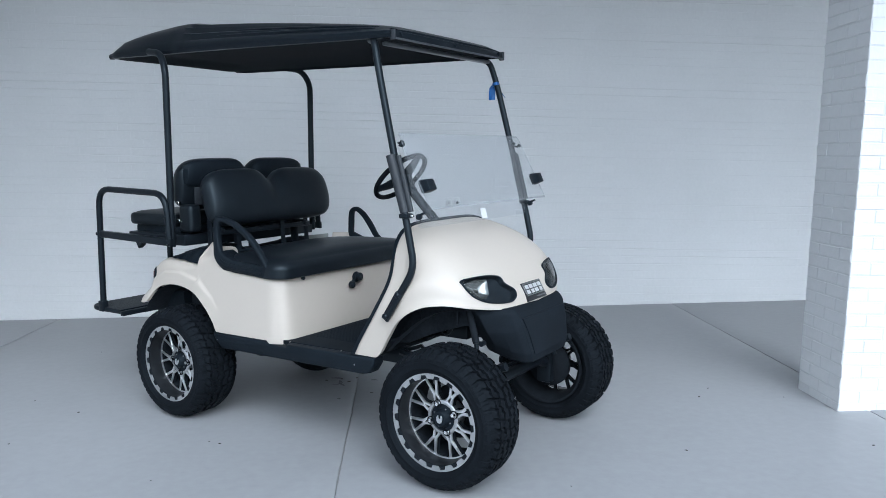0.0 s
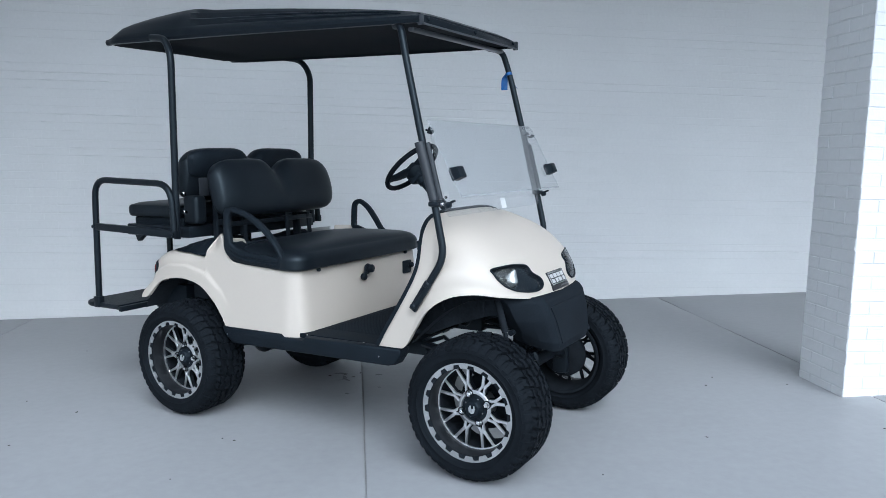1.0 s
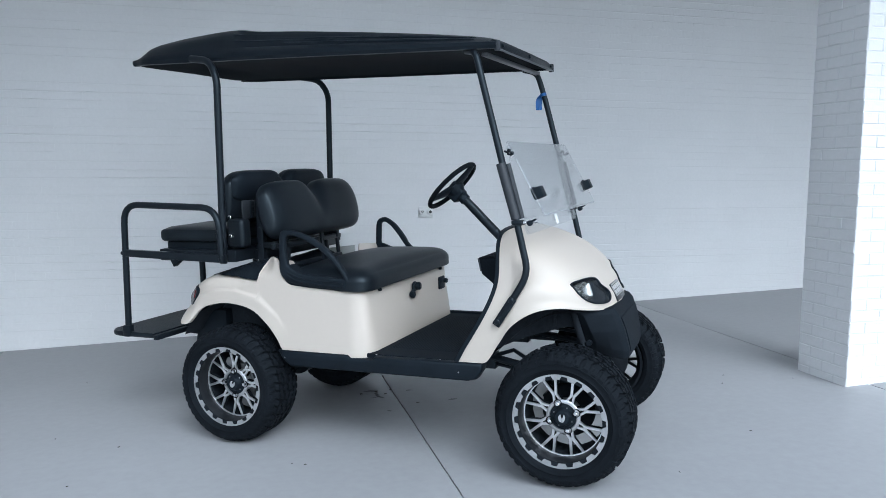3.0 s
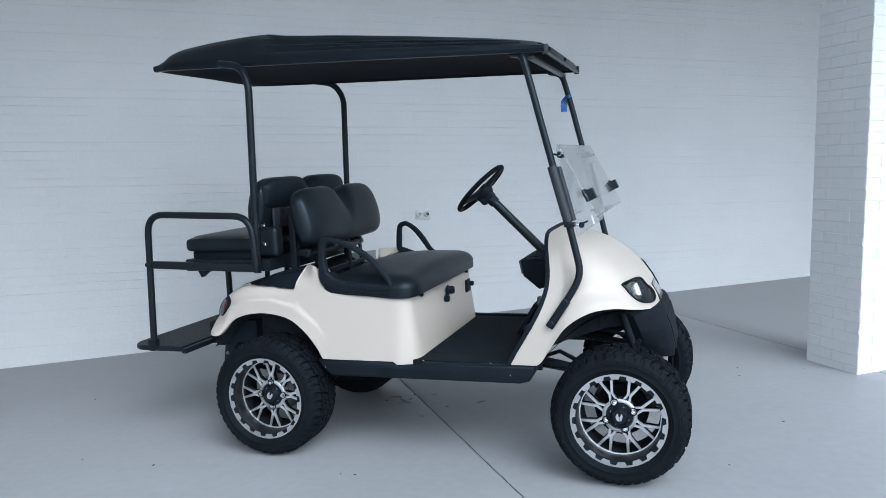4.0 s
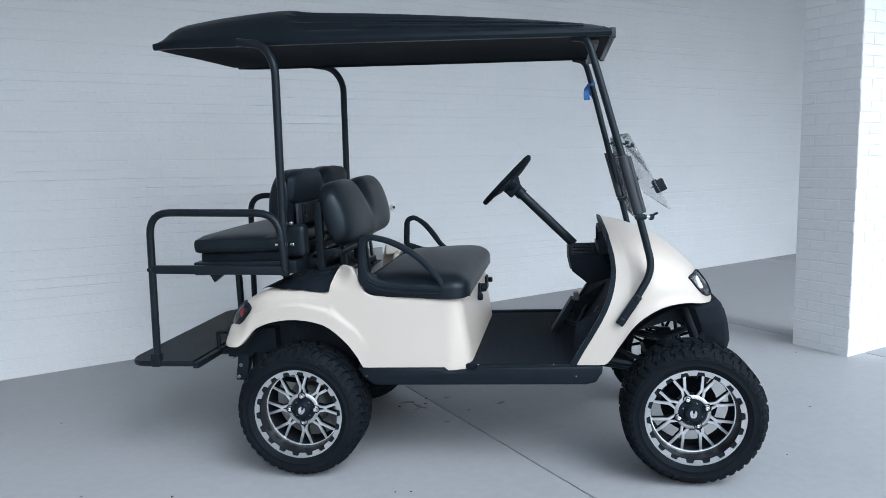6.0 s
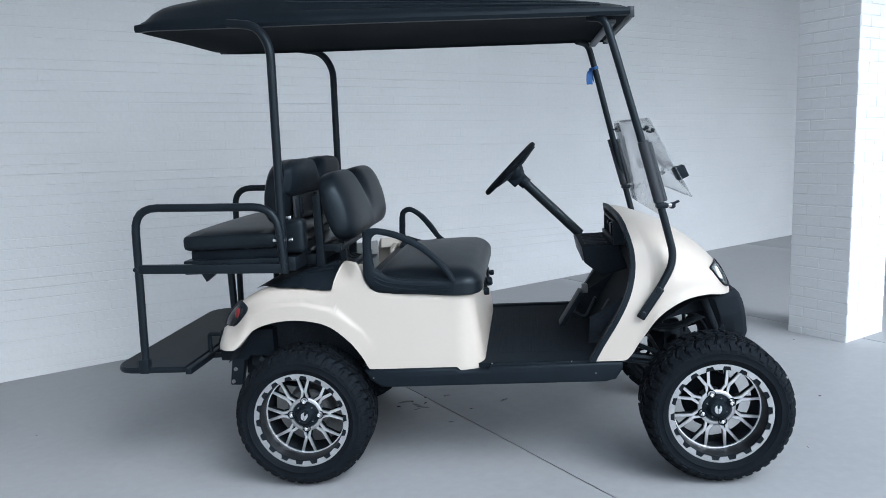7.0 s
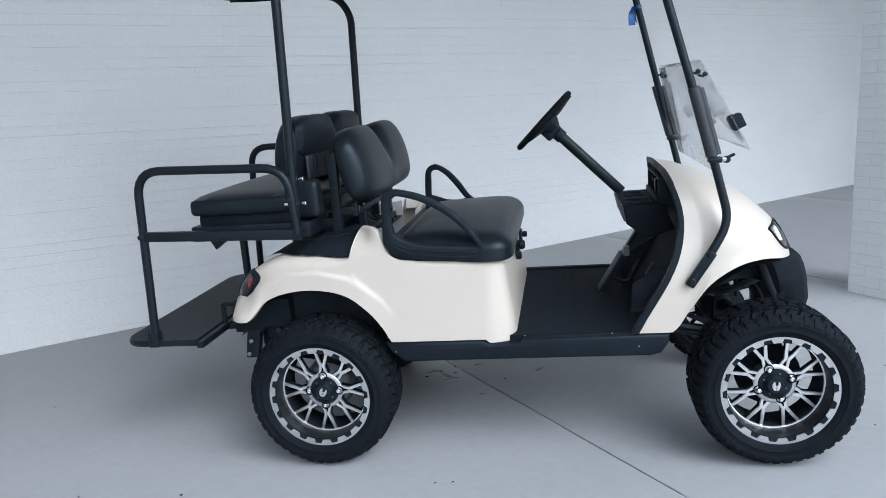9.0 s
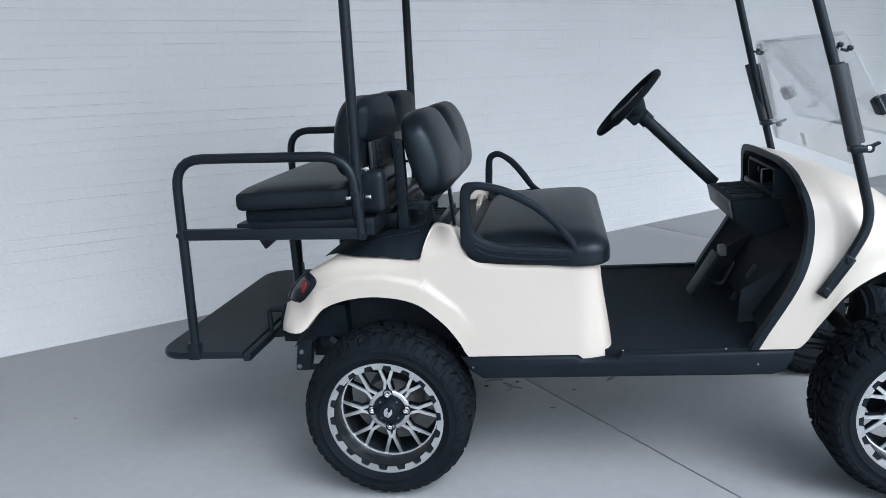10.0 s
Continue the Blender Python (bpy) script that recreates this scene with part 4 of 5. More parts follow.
PLATE = Matrix.Translation((1.806, 0.004, 0.743)) @ Matrix.Rotation(radians(-29), 4, "Y") @ Matrix(((0, 0, 1, 0), (1, 0, 0, 0), (0, 1, 0, 0), (0, 0, 0, 1))) @ PLATE_SIZE


def plate_box(x0, x1, y0, y1, z0, z1, bevel=0.0):
    b = box(bmesh.new(), x0, x1, y0, y1, z0, z1, bevel)
    bmesh.ops.transform(b, matrix=PLATE, verts=b.verts)
    return b


badge = part("badge", plate_box(-0.075, 0.075, -0.043, 0.043, -0.02, 0.002, 0.004), BADGE_BLACK, cart, "black and silver maker's plate with plain shapes")
for x0, x1, y0, y1 in ((-0.070, 0.070, 0.034, 0.039), (-0.070, 0.070, -0.020, -0.016), (-0.070, -0.066, -0.02, 0.039), (0.066, 0.070, -0.02, 0.039)):
    part("badge_edge", plate_box(x0, x1, y0, y1, 0.002, 0.0035), CHROME, badge, smooth=False)
for k, (a, b, segs) in enumerate(((-0.060, -0.036, 0), (-0.029, -0.004, 1), (0.003, 0.029, 2), (0.036, 0.060, 3))):
    bm = bmesh.new()
    box(bm, a, b, 0.011, 0.029, 0.002, 0.0042)
    box(bm, a + 0.004 * (segs % 2), b, -0.012, 0.006, 0.002, 0.0042)
    bmesh.ops.transform(bm, matrix=PLATE, verts=bm.verts)
    part("badge_shape", bm, BADGE_GREY, badge, smooth=False)
part("badge_bar", plate_box(0.0, 0.064, -0.034, -0.028, 0.002, 0.0035), STEEL, badge, smooth=False)

# ---- tail lights ----
TAIL_LINE = closed([(-0.258, 0.768), (-0.228, 0.754), (-0.234, 0.724), (-0.315, 0.640), (-0.352, 0.622), (-0.380, 0.630), (-0.368, 0.660), (-0.342, 0.700), (-0.288, 0.756)])
RED_LINE = closed([(-0.262, 0.738), (-0.262, 0.722), (-0.276, 0.698), (-0.286, 0.694), (-0.286, 0.718), (-0.274, 0.738)], 4)


def tail_pad(bm, outline, side, rings):
    """A pad on the tail's corner, its outline in (x, z)."""
    cx, cz = sum(p[0] for p in outline) / len(outline), sum(p[1] for p in outline) / len(outline)

    def on_tail(x, z, lift):
        y = table([(-0.41, -0.30), (-0.394, -0.352), (-0.370, -0.392), (-0.340, -0.429), (-0.322, -0.446), (-0.243, -0.499), (-0.150, -0.520)], x) + 0.018 * max(0, z - 0.47) / 0.3
        y += 0.055 * smoothstep(-0.055, 0.0, z - table(TOP, x)) ** 2
        return (x - 0.62 * lift, side * (0.66 * lift - y), z + 0.4 * lift)
    grid(bm, [[on_tail(cx + (x - cx) * k, cz + (z - cz) * k, lift) for x, z in outline] for k, lift in rings], close_v=True)
    return bm


for s in (-1, 1):
    tl = part("tail_light", tail_pad(bmesh.new(), TAIL_LINE, s, ((1.0, -0.012), (1.0, 0.003), (0.95, 0.007), (0.80, 0.008), (0.76, 0.003), (0.72, 0.002), (0.3, 0.003), (0.02, 0.003))), BLACK_PLASTIC, cart, "dark smoked tail light with red lens")
    part("dark_lens", tail_pad(bmesh.new(), TAIL_LINE, s, ((0.77, 0.002), (0.74, 0.0055), (0.5, 0.0065), (0.25, 0.007), (0.02, 0.007))), SMOKE_LENS, tl, "smoked glossy lens")
    part("red_lens", tail_pad(bmesh.new(), RED_LINE, s, ((1.0, 0.004), (0.9, 0.0085), (0.5, 0.009), (0.02, 0.009))), RED_LENS, tl, "red lens")

# ---- seats ----
def cushion(bm, x0, x1, y0, y1, z0, z1, r=0.03, crown=0.012, m=None, foot=None, cuts=13):
    """A padded block with rounded edges and a slightly crowned top."""
    centre = Vector(((x0 + x1) / 2, (y0 + y1) / 2, (z0 + z1) / 2))
    hx, hy, hz = (x1 - x0) / 2, (y1 - y0) / 2, (z1 - z0) / 2
    rise, fall = min(r, hz), min(r if foot is None else foot, hz)
    tmp = bmesh.new()
    bmesh.ops.create_cube(tmp, size=2)
    bmesh.ops.subdivide_edges(tmp, edges=tmp.edges, cuts=cuts, use_grid_fill=True)
    for v in tmp.verts:
        p = Vector((v.co.x * hx, v.co.y * hy, v.co.z * hz))
        q = Vector((max(-hx + r, min(hx - r, p.x)), max(-hy + r, min(hy - r, p.y)), max(-hz + fall, min(hz - rise, p.z))))
        d = p - q
        size = Vector((r, r, fall if d.z < 0 else rise))
        d = Vector((d.x / size.x, d.y / size.y, d.z / size.z))
        if d.length > 1e-6:
            d.normalize()
            p = q + Vector((d.x * size.x, d.y * size.y, d.z * size.z))
        bulge = (1 - v.co.x ** 2) * (1 - v.co.y ** 2)
        p.z += crown * bulge * (v.co.z + 1) / 2
        v.co = p + centre
    if m is not None:
        bmesh.ops.transform(tmp, matrix=m, verts=tmp.verts)
    me = bpy.data.meshes.new("tmp")
    tmp.to_mesh(me)
    tmp.free()
    bm.from_mesh(me)
    bpy.data.meshes.remove(me)
    return bm


def shaped_back(bm, width, low, high, thick, dip, m, notch=0.14):
    """An upholstered backrest: a wide pad with two humps and a dip between them, rounded all over; its front is +x."""
    ny, nz = 56, 24
    front, back = [], []
    for j in range(ny + 1):
        q = -1 + 2 * j / ny
        u = math.sin(q * math.pi / 2) * (0.35 + 0.65 * abs(q)) if abs(q) < 1 else q
        side = max(0.0, 1 - u * u) ** 0.5
        top = high - dip * math.exp(-((u / notch) ** 2)) - (high - low) * 0.26 * abs(u) ** 10
        bot = low + (high - low) * 0.20 * abs(u) ** 12
        fr, bk = [], []
        for k in range(nz + 1):
            v = -1 + 2 * k / nz
            z = (bot + top) / 2 + (top - bot) / 2 * math.sin(v * math.pi / 2)
            t = math.cos(v * math.pi / 2) ** 0.55 * side ** 0.42 if abs(v) < 1 else 0.0
            pillow = 1.05 - 0.10 * math.cos(u * math.pi) - 0.30 * math.exp(-((u / 0.12) ** 2)) * smoothstep(-0.4, 0.9, v)
            fr.append((thick * 0.58 * t * pillow, u * width, z))
            bk.append((-thick * 0.42 * t, u * width, z))
        front.append(fr)
        back.append(bk)
    tmp = bmesh.new()
    grid(tmp, front)
    grid(tmp, back)
    bmesh.ops.remove_doubles(tmp, verts=tmp.verts, dist=0.0008)
    bmesh.ops.transform(tmp, matrix=m, verts=tmp.verts)
    me = bpy.data.meshes.new("tmp")
    tmp.to_mesh(me)
    tmp.free()
    bm.from_mesh(me)
    bpy.data.meshes.remove(me)
    return bm


# front bench
bm = cushion(bmesh.new(), 0.295, 0.762, -0.480, 0.486, 0.764, 0.868, 0.078, 0.042, foot=0.016, cuts=24)
for v in bm.verts:
    v.co.y *= 1 + (0.085 if v.co.y < 0 else 0.120) * smoothstep(0.46, 0.68, v.co.x)
seat = part("seat_cushion", bm, VINYL, cart, "padded black vinyl bench cushion")
part("seat_base", cushion(bmesh.new(), 0.275, 0.700, -0.500, 0.500, 0.778, 0.83, 0.02, 0.0), BLACK_PLASTIC, cart)
part("seat_bucket", box(bmesh.new(), 0.262, 0.35, -0.455, 0.455, 0.69, 0.842, 0.012), BLACK_PLASTIC, cart)
back = part("front_backrest", shaped_back(bmesh.new(), 0.441, 0.990, 1.290, 0.140, 0.062, pose(0.152, -0.008, 0) @ pose(0, 0, 1.14, 0, -14, 0) @ pose(0, 0, -1.14)), VINYL, cart, "padded black vinyl backrest with two humps", angle=100)

# armrests: one moulded loop, its foot widened towards the cushion
ARM = [((0.284, 0.885), (0.331, 0.898)), ((0.288, 0.955), (0.322, 0.955)), ((0.291, 1.020), (0.325, 1.010)), ((0.303, 1.053), (0.335, 1.027)), ((0.330, 1.060), (0.347, 1.034)), ((0.368, 1.057), (0.368, 1.032)), ((0.437, 1.038), (0.428, 1.014)), ((0.505, 1.004), (0.493, 0.981)), ((0.560, 0.964), (0.544, 0.945)), ((0.609, 0.914), (0.590, 0.899)), ((0.648, 0.860), (0.626, 0.853)), ((0.668, 0.812), (0.636, 0.838)), ((0.660, 0.776), (0.622, 0.834)), ((0.560, 0.783), (0.550, 0.840)), ((0.470, 0.789), (0.450, 0.846)), ((0.376, 0.800), (0.385, 0.860)), ((0.320, 0.815), (0.353, 0.877)), ((0.294, 0.840), (0.341, 0.885)), ((0.285, 0.863), (0.334, 0.892))]

FAR_ARM = [((0.268, 0.868), (0.300, 0.895)), ((0.270, 0.935), (0.303, 0.950)), ((0.276, 1.000), (0.306, 1.000)), ((0.290, 1.030), (0.315, 1.013)), ((0.318, 1.044), (0.330, 1.017)), ((0.345, 1.041), (0.347, 1.012)), ((0.393, 1.011), (0.376, 0.990)), ((0.426, 0.977), (0.405, 0.957)), ((0.458, 0.935), (0.434, 0.918)), ((0.490, 0.885), (0.462, 0.878)), ((0.535, 0.848), (0.470, 0.868)), ((0.590, 0.800), (0.440, 0.862)), ((0.450, 0.790), (0.400, 0.862)), ((0.350, 0.800), (0.375, 0.866)), ((0.300, 0.815), (0.335, 0.880)), ((0.275, 0.840), (0.312, 0.888))]


def arm_loop(line, y0, y1):
    """A closed, rounded band between the outer and the inner outline of the armrest."""
    n = len(line)
    rows = []
    for k in range(n * 4):
        i, t = divmod(k, 4)
        t /= 4
        pair = []
        for side in (0, 1):
            a, b, c, d = (Vector(line[(i + o) % n][side]) for o in (-1, 0, 1, 2))
            pair.append(0.5 * (2 * b + (c - a) * t + (2 * a - 5 * b + 4 * c - d) * t * t + (3 * b - a - 3 * c + d) * t ** 3))
        out, into = pair
        row = []
        for j in range(16):
            a = 2 * math.pi * j / 16
            u = math.copysign(abs(math.cos(a)) ** 0.55, math.cos(a)) * 0.5 + 0.5
            w = math.copysign(abs(math.sin(a)) ** 0.55, math.sin(a)) * 0.5 + 0.5
            p = into.lerp(out, u)
            row.append((p.x, y0 + (y1 - y0) * w, p.y))
        rows.append(row)
    bm = bmesh.new()
    grid(bm, rows + [rows[0]], close_v=True)
    bmesh.ops.remove_doubles(bm, verts=bm.verts, dist=0.0004)
    return bm


for s, line, y0, y1, dx, dz in ((-1, ARM, -0.519, -0.487, 0.0, 0.0), (1, FAR_ARM, 0.514, 0.546, -0.017, -0.022)):
    arm = part("armrest", arm_loop(line, y0, y1), BLACK_PLASTIC, cart, "black moulded plastic armrest loop")
    foot = [(0.300, 0.835), (0.305, 0.885), (0.330, 0.872), (0.372, 0.850), (0.45, 0.836), (0.60, 0.829), (0.640, 0.815), (0.64, 0.772), (0.40, 0.784), (0.32, 0.806)]
    y2, y3 = sorted((s * 0.40, (y0 + y1) / 2))
    part("armrest_base", prism(bmesh.new(), [(x + dx, z + dz) for x, z in foot], y2, y3, 0.010, 3), BLACK_PLASTIC, arm)
    face = (y0 if s < 0 else y1)
    for drop in (0.0, 0.018):
        part("base_ridge", tube(bmesh.new(), [(0.330 + dx, face, 0.862 - drop + dz), (0.372 + dx, face, 0.838 - drop + dz), (0.46 + dx, face, 0.824 - drop + dz), (0.58 + dx, face, 0.816 - drop + dz), (0.635 + dx, face, 0.812 - drop * 0.7 + dz)], 0.0035, 8, 0.04), BLACK_PLASTIC, arm)

# open steel frame between the seats
def leaning_bar(p, q, wx, wy):
    """A flat bar from p to q, wx thick along x and wy wide along y."""
    rows = [[(c[0] + a * wx / 2, c[1] + b * wy / 2, c[2]) for a, b in ((-1, -1), (1, -1), (1, 1), (-1, 1))] for c in (p, q)]
    bm = bmesh.new()
    grid(bm, rows, close_v=True)
    bmesh.ops.holes_fill(bm, edges=bm.edges)
    bmesh.ops.bevel(bm, geom=list(bm.edges), offset=0.002, segments=2, affect="EDGES")
    return bm


for x, y, wx, wy in ((0.145, -0.235, 0.026, 0.030), (0.178, 0.065, 0.012, 0.026), (0.140, 0.290, 0.012, 0.028)):
    part("back_support", leaning_bar((x + 0.004, y, 0.80), (x - 0.012, y, 1.06), wx, wy), BLACK_METAL, cart)
for y in (-0.345, 0.26):
    bracket = part("back_bracket", box(bmesh.new(), 0.052, 0.088, y - 0.016, y + 0.016, 0.850, 1.196, 0.003), BLACK_METAL, cart, "upright black steel bracket")
    for z in (1.178, 1.060, 0.970):
        part("bolt", disc(bmesh.new(), (0.070, y - 0.016, z), (0, -1, 0), 0.0045, 0.004, 8, 0.001), BLACK_METAL, bracket)
    part("bracket_arm", box(bmesh.new(), 0.084, 0.160, y - 0.012, y + 0.012, 0.952, 0.984, 0.003), BLACK_METAL, bracket)
part("support_bar", box(bmesh.new(), 0.132, 0.156, -0.36, 0.30, 0.945, 0.970, 0.003), BLACK_METAL, cart)
part("support_bar", box(bmesh.new(), 0.138, 0.160, -0.25, 0.30, 0.836, 0.858, 0.003), BLACK_METAL, cart)

# rear bench
part("rear_cushion", cushion(bmesh.new(), -0.505, -0.085, -0.455, 0.470, 0.982, 1.062, 0.032, 0.018), VINYL, cart, "padded black vinyl rear cushion")
part("rear_seat_pan", box(bmesh.new(), -0.480, -0.09, -0.425, 0.440, 0.940, 0.990, 0.012), BLACK_PLASTIC, cart)
part("rear_seat_frame", box(bmesh.new(), -0.50, -0.01, -0.46, 0.48, 0.890, 0.95, 0.006), BLACK_METAL, cart)
part("seat_catch", prism(bmesh.new(), [(-0.425, 0.908), (-0.335, 0.908), (-0.398, 0.860)], -0.475, -0.445), BLACK_METAL, cart)
part("rear_backrest", shaped_back(bmesh.new(), 0.440, 1.070, 1.348, 0.135, 0.070, pose(-0.078, 0.0, 0) @ pose(0, 0, 1.2, 0, 9, 0) @ pose(0, 0, -1.2) @ Matrix.Rotation(math.pi, 4, "Z"), 0.16), VINYL, cart, "padded black vinyl rear backrest with two humps", angle=100)
part("rear_back_shell", shaped_back(bmesh.new(), 0.425, 1.190, 1.350, 0.085, 0.056, pose(-0.052, 0.0, 0) @ pose(0, 0, 1.2, 0, 9, 0) @ pose(0, 0, -1.2), 0.13), BLACK_PLASTIC, cart, "moulded black plastic back of the rear backrest", angle=40)
plate = part("rear_back_plate", box(bmesh.new(), -0.030, -0.018, -0.37, 0.02, 1.100, 1.195, 0.003), SLEEVE, cart, "dark grey steel plate behind the rear backrest")
for y in (-0.30, -0.06):
    hinge = part("slotted_bracket", box(bmesh.new(), -0.018, -0.008, y - 0.016, y + 0.016, 1.102, 1.192, 0.002), BLACK_METAL, plate, "grey slotted steel bracket")
    for z in (1.122, 1.150, 1.176):
        part("slot", box(bmesh.new(), -0.0085, -0.006, y - 0.006, y + 0.006, z - 0.010, z + 0.010, 0.001), PIT, hinge)
part("rear_seat_box", cushion(bmesh.new(), -0.075, 0.030, -0.445, -0.370, 0.960, 1.106, 0.022, 0.0), VINYL, cart, "black padded block at the end of the rear cushion")
part("rear_seat_trough", box(bmesh.new(), -0.028, 0.035, -0.300, 0.45, 0.884, 0.935, 0.005), BLACK_METAL, cart)
part("inner_side_panel", prism(bmesh.new(), [(-0.05, 0.70), (-0.05, 0.858), (0.16, 0.882), (0.16, 0.70)], 0.447, 0.460, 0.004), TAN_PANEL, cart, "grey panel inside the far body side")
part("rear_crossbar", tube(bmesh.new(), [(0.0, -0.29, 0.945), (0.0, 0.45, 0.945)], 0.012, 10), BLACK_METAL, cart)

# ---- grab rails, rear posts, step ----
POST_Y = {-1: -0.510, 1: 0.545}
for s in (-1, 1):
    y = s * 0.532 if s < 0 else 0.580
    rail = part("grab_rail", tube(bmesh.new(), [(-0.681, y, 0.49), (-0.652, y, 1.190), (-0.050, y, 1.168), (-0.037, y, 0.90)], 0.0168, 14, 0.10), BLACK_METAL, cart, "black tubular grab rail")
    part("rail_bar", prism(bmesh.new(), [(-0.672, 0.916), (-0.672, 0.953), (-0.02, 0.936), (-0.02, 0.896)], y - 0.014, y + 0.014, 0.004), BLACK_METAL, rail)
    part("rail_foot", box(bmesh.new(), -0.704, -0.660, y - 0.020, y + 0.020, 0.486, 0.548, 0.006), BLACK_METAL, rail)
    for x, z in ((-0.045, 1.05), (-0.035, 0.915), (-0.668, 0.935)):
        part("bolt", disc(bmesh.new(), (x, y + s * 0.016, z), (0, s, 0), 0.010, 0.006, 12, 0.003), BLACK_METAL, rail)
    p = POST_Y[s]
    shift = 0.0 if s < 0 else 0.012
    post = part("rear_post", tube(bmesh.new(), [(-0.046 - shift, p, 0.89), (-0.022 - shift, p, 1.80), (-0.075 - shift, p * 0.97, 1.885), (-0.20, p * 0.93, 1.905)], 0.0175, 14, 0.10), BLACK_METAL, cart, "black tubular roof post")
    for x, z in ((-0.050, 1.118), (-0.050, 1.025)):
        part("bolt", disc(bmesh.new(), (x + 0.025, p + (0.03 if s < 0 else -0.03), z), (1, 0, 0), 0.010, 0.02, 10, 0.002), CHROME, post)
        part("bolt", disc(bmesh.new(), (x - 0.025, p + (0.03 if s < 0 else -0.03), z), (-1, 0, 0), 0.008, 0.018, 10, 0.002), CHROME, post)
    part("step_strut", tube(bmesh.new(), [(-0.36, s * 0.30, 0.56), (-0.36, s * 0.30, 0.93)], 0.016, 10), BLACK_METAL, cart)
    part("step_arm", tube(bmesh.new(), [(-0.38, s * 0.30, 0.588), (-0.490, s * 0.30, 0.588), (-0.490, s * 0.30, 0.50)], 0.0105, 8, 0.008), BLACK_METAL, cart)
    part("step_arm", tube(bmesh.new(), [(-0.36, s * 0.28, 0.49), (-0.80, s * 0.28, 0.468)], 0.014, 8), BLACK_METAL, cart)
outline = fillet([(-0.505, -0.535, 0), (-0.828, -0.535, 0), (-0.828, 0.575, 0), (-0.505, 0.575, 0)], 0.105, 8)
bm = bmesh.new()
lo, hi = [bm.verts.new((p.x, p.y, 0.490)) for p in outline], [bm.verts.new((p.x, p.y, 0.512)) for p in outline]
bm.faces.new(lo)
bm.faces.new(hi)
for k in range(len(lo)):
    j = (k + 1) % len(lo)
    bm.faces.new((lo[k], lo[j], hi[j], hi[k]))
step = part("rear_step", bm, BLACK_PLASTIC, cart, "black rear foot platform with rounded corners", angle=40)
part("step_edge", tube(bmesh.new(), [(p.x, p.y, 0.499) for p in outline], 0.0135, 10, flat=0.6), BLACK_METAL, step)
part("step_frame", box(bmesh.new(), -0.503, -0.476, -0.545, 0.583, 0.478, 0.505, 0.004), BLACK_METAL, step)

# ---- roof ----
CROWN = [(-0.61, 0.010), (-0.535, 0.080), (-0.40, 0.112), (-0.25, 0.132), (-0.02, 0.150), (0.09, 0.137), (0.38, 0.121), (0.77, 0.093), (1.10, 0.064), (1.33, 0.034), (1.385, 0.010)]


def roof_edge(x):
    return 1.918 - 0.037 * (x + 0.6)


def roof_half(x):
    return 0.490 - 0.028 * smoothstep(0.3, 1.38, x) - 0.03 * smoothstep(-0.50, -0.61, x)


bm = bmesh.new()
rows = []
N = 60
for i in range(N + 1):
    x = -0.610 + 1.990 * i / N
    e, w, c = roof_edge(x), roof_half(x), table(CROWN, x)
    swage = smoothstep(-0.1, 0.1, x) * (1 - smoothstep(1.15, 1.36, x))
    prof = [(0.0, 1.0), (0.30, 1.0), (0.52, 0.985), (0.68, 0.95), (0.76, 0.90), (0.80, 0.84 - 0.10 * swage), (0.84, 0.74), (0.875, 0.66 - 0.12 * swage), (0.91, 0.50), (0.945, 0.34 - 0.08 * swage), (0.97, 0.20), (0.995, 0.06)]
    top = [(u * w, e + 0.012 + c * h) for u, h in prof]
    lip = [(w, e + 0.010), (w + 0.003, e), (w - 0.002, e - 0.014), (w - 0.016, e - 0.016)]
    hollow = 0.03 * smoothstep(-0.60, -0.40, x) * (1 - smoothstep(1.2, 1.37, x))
    under = [(w - 0.03, e - 0.008), (w - 0.08, e - 0.012 + hollow * 0.3), (w * 0.6, e - 0.012 + hollow), (0.0, e - 0.010 + hollow)]
    half = top + lip + under
    shift = 0.018 + 0.004 * (x < 0)
    ring = [(x, shift - y, z) for y, z in half] + [(x, shift + y, z) for y, z in reversed(half[1:-1])]
    rows.append(ring)
grid(bm, rows, close_v=True)
bm.verts.ensure_lookup_table()
n = len(rows[0])
bm.faces.new([bm.verts[k] for k in range(n)])
bm.faces.new([bm.verts[N * n + k] for k in range(n)])
bm.faces.ensure_lookup_table()
# the underside's shade is put in by a duller copy of the roof's black
for f in bm.faces:
    c = f.calc_center_median()
    if len(f.verts) == 4 and c.z < roof_edge(c.x) + 0.024 and abs(c.y - 0.02) < roof_half(c.x) - 0.020:
        f.material_index = 1
roof = part("roof", bm, [ROOF, ROOF_UNDER], cart, "black moulded plastic roof with swage lines", angle=28)
for s in (-1, 1):
    for v, x0 in ((0.455, 0.30), (0.425, 0.42)):
        bm = tube(bmesh.new(), [(x, 0.019 + s * (v - 0.026 * smoothstep(0.3, 1.38, x)), roof_edge(x) + 0.018 + table(CROWN, x) * (0.30 if v > 0.44 else 0.52)) for x in (x0, x0 + 0.15, 0.75, 1.0, 1.15, 1.27)], lambda t: 0.002 + 0.0055 * math.sin(math.pi * min(1, 0.15 + 0.8 * t)), 8)
        part("roof_swage", bm, ROOF, roof)
# front frame bar, the gutter strip along the front edge with its end caps and rivets
# bar and lip are grey to stand for sky light on glossy black
part("roof_bar", box(bmesh.new(), 1.300, 1.330, -0.405, 0.440, 1.806, 1.822, 0.004), GLINT_GREY, roof, "front roof bar, greyed for the light it catches")
part("roof_front_strip", box(bmesh.new(), 1.374, 1.390, -0.428, 0.462, 1.826, 1.858, 0.004), ROOF, roof)
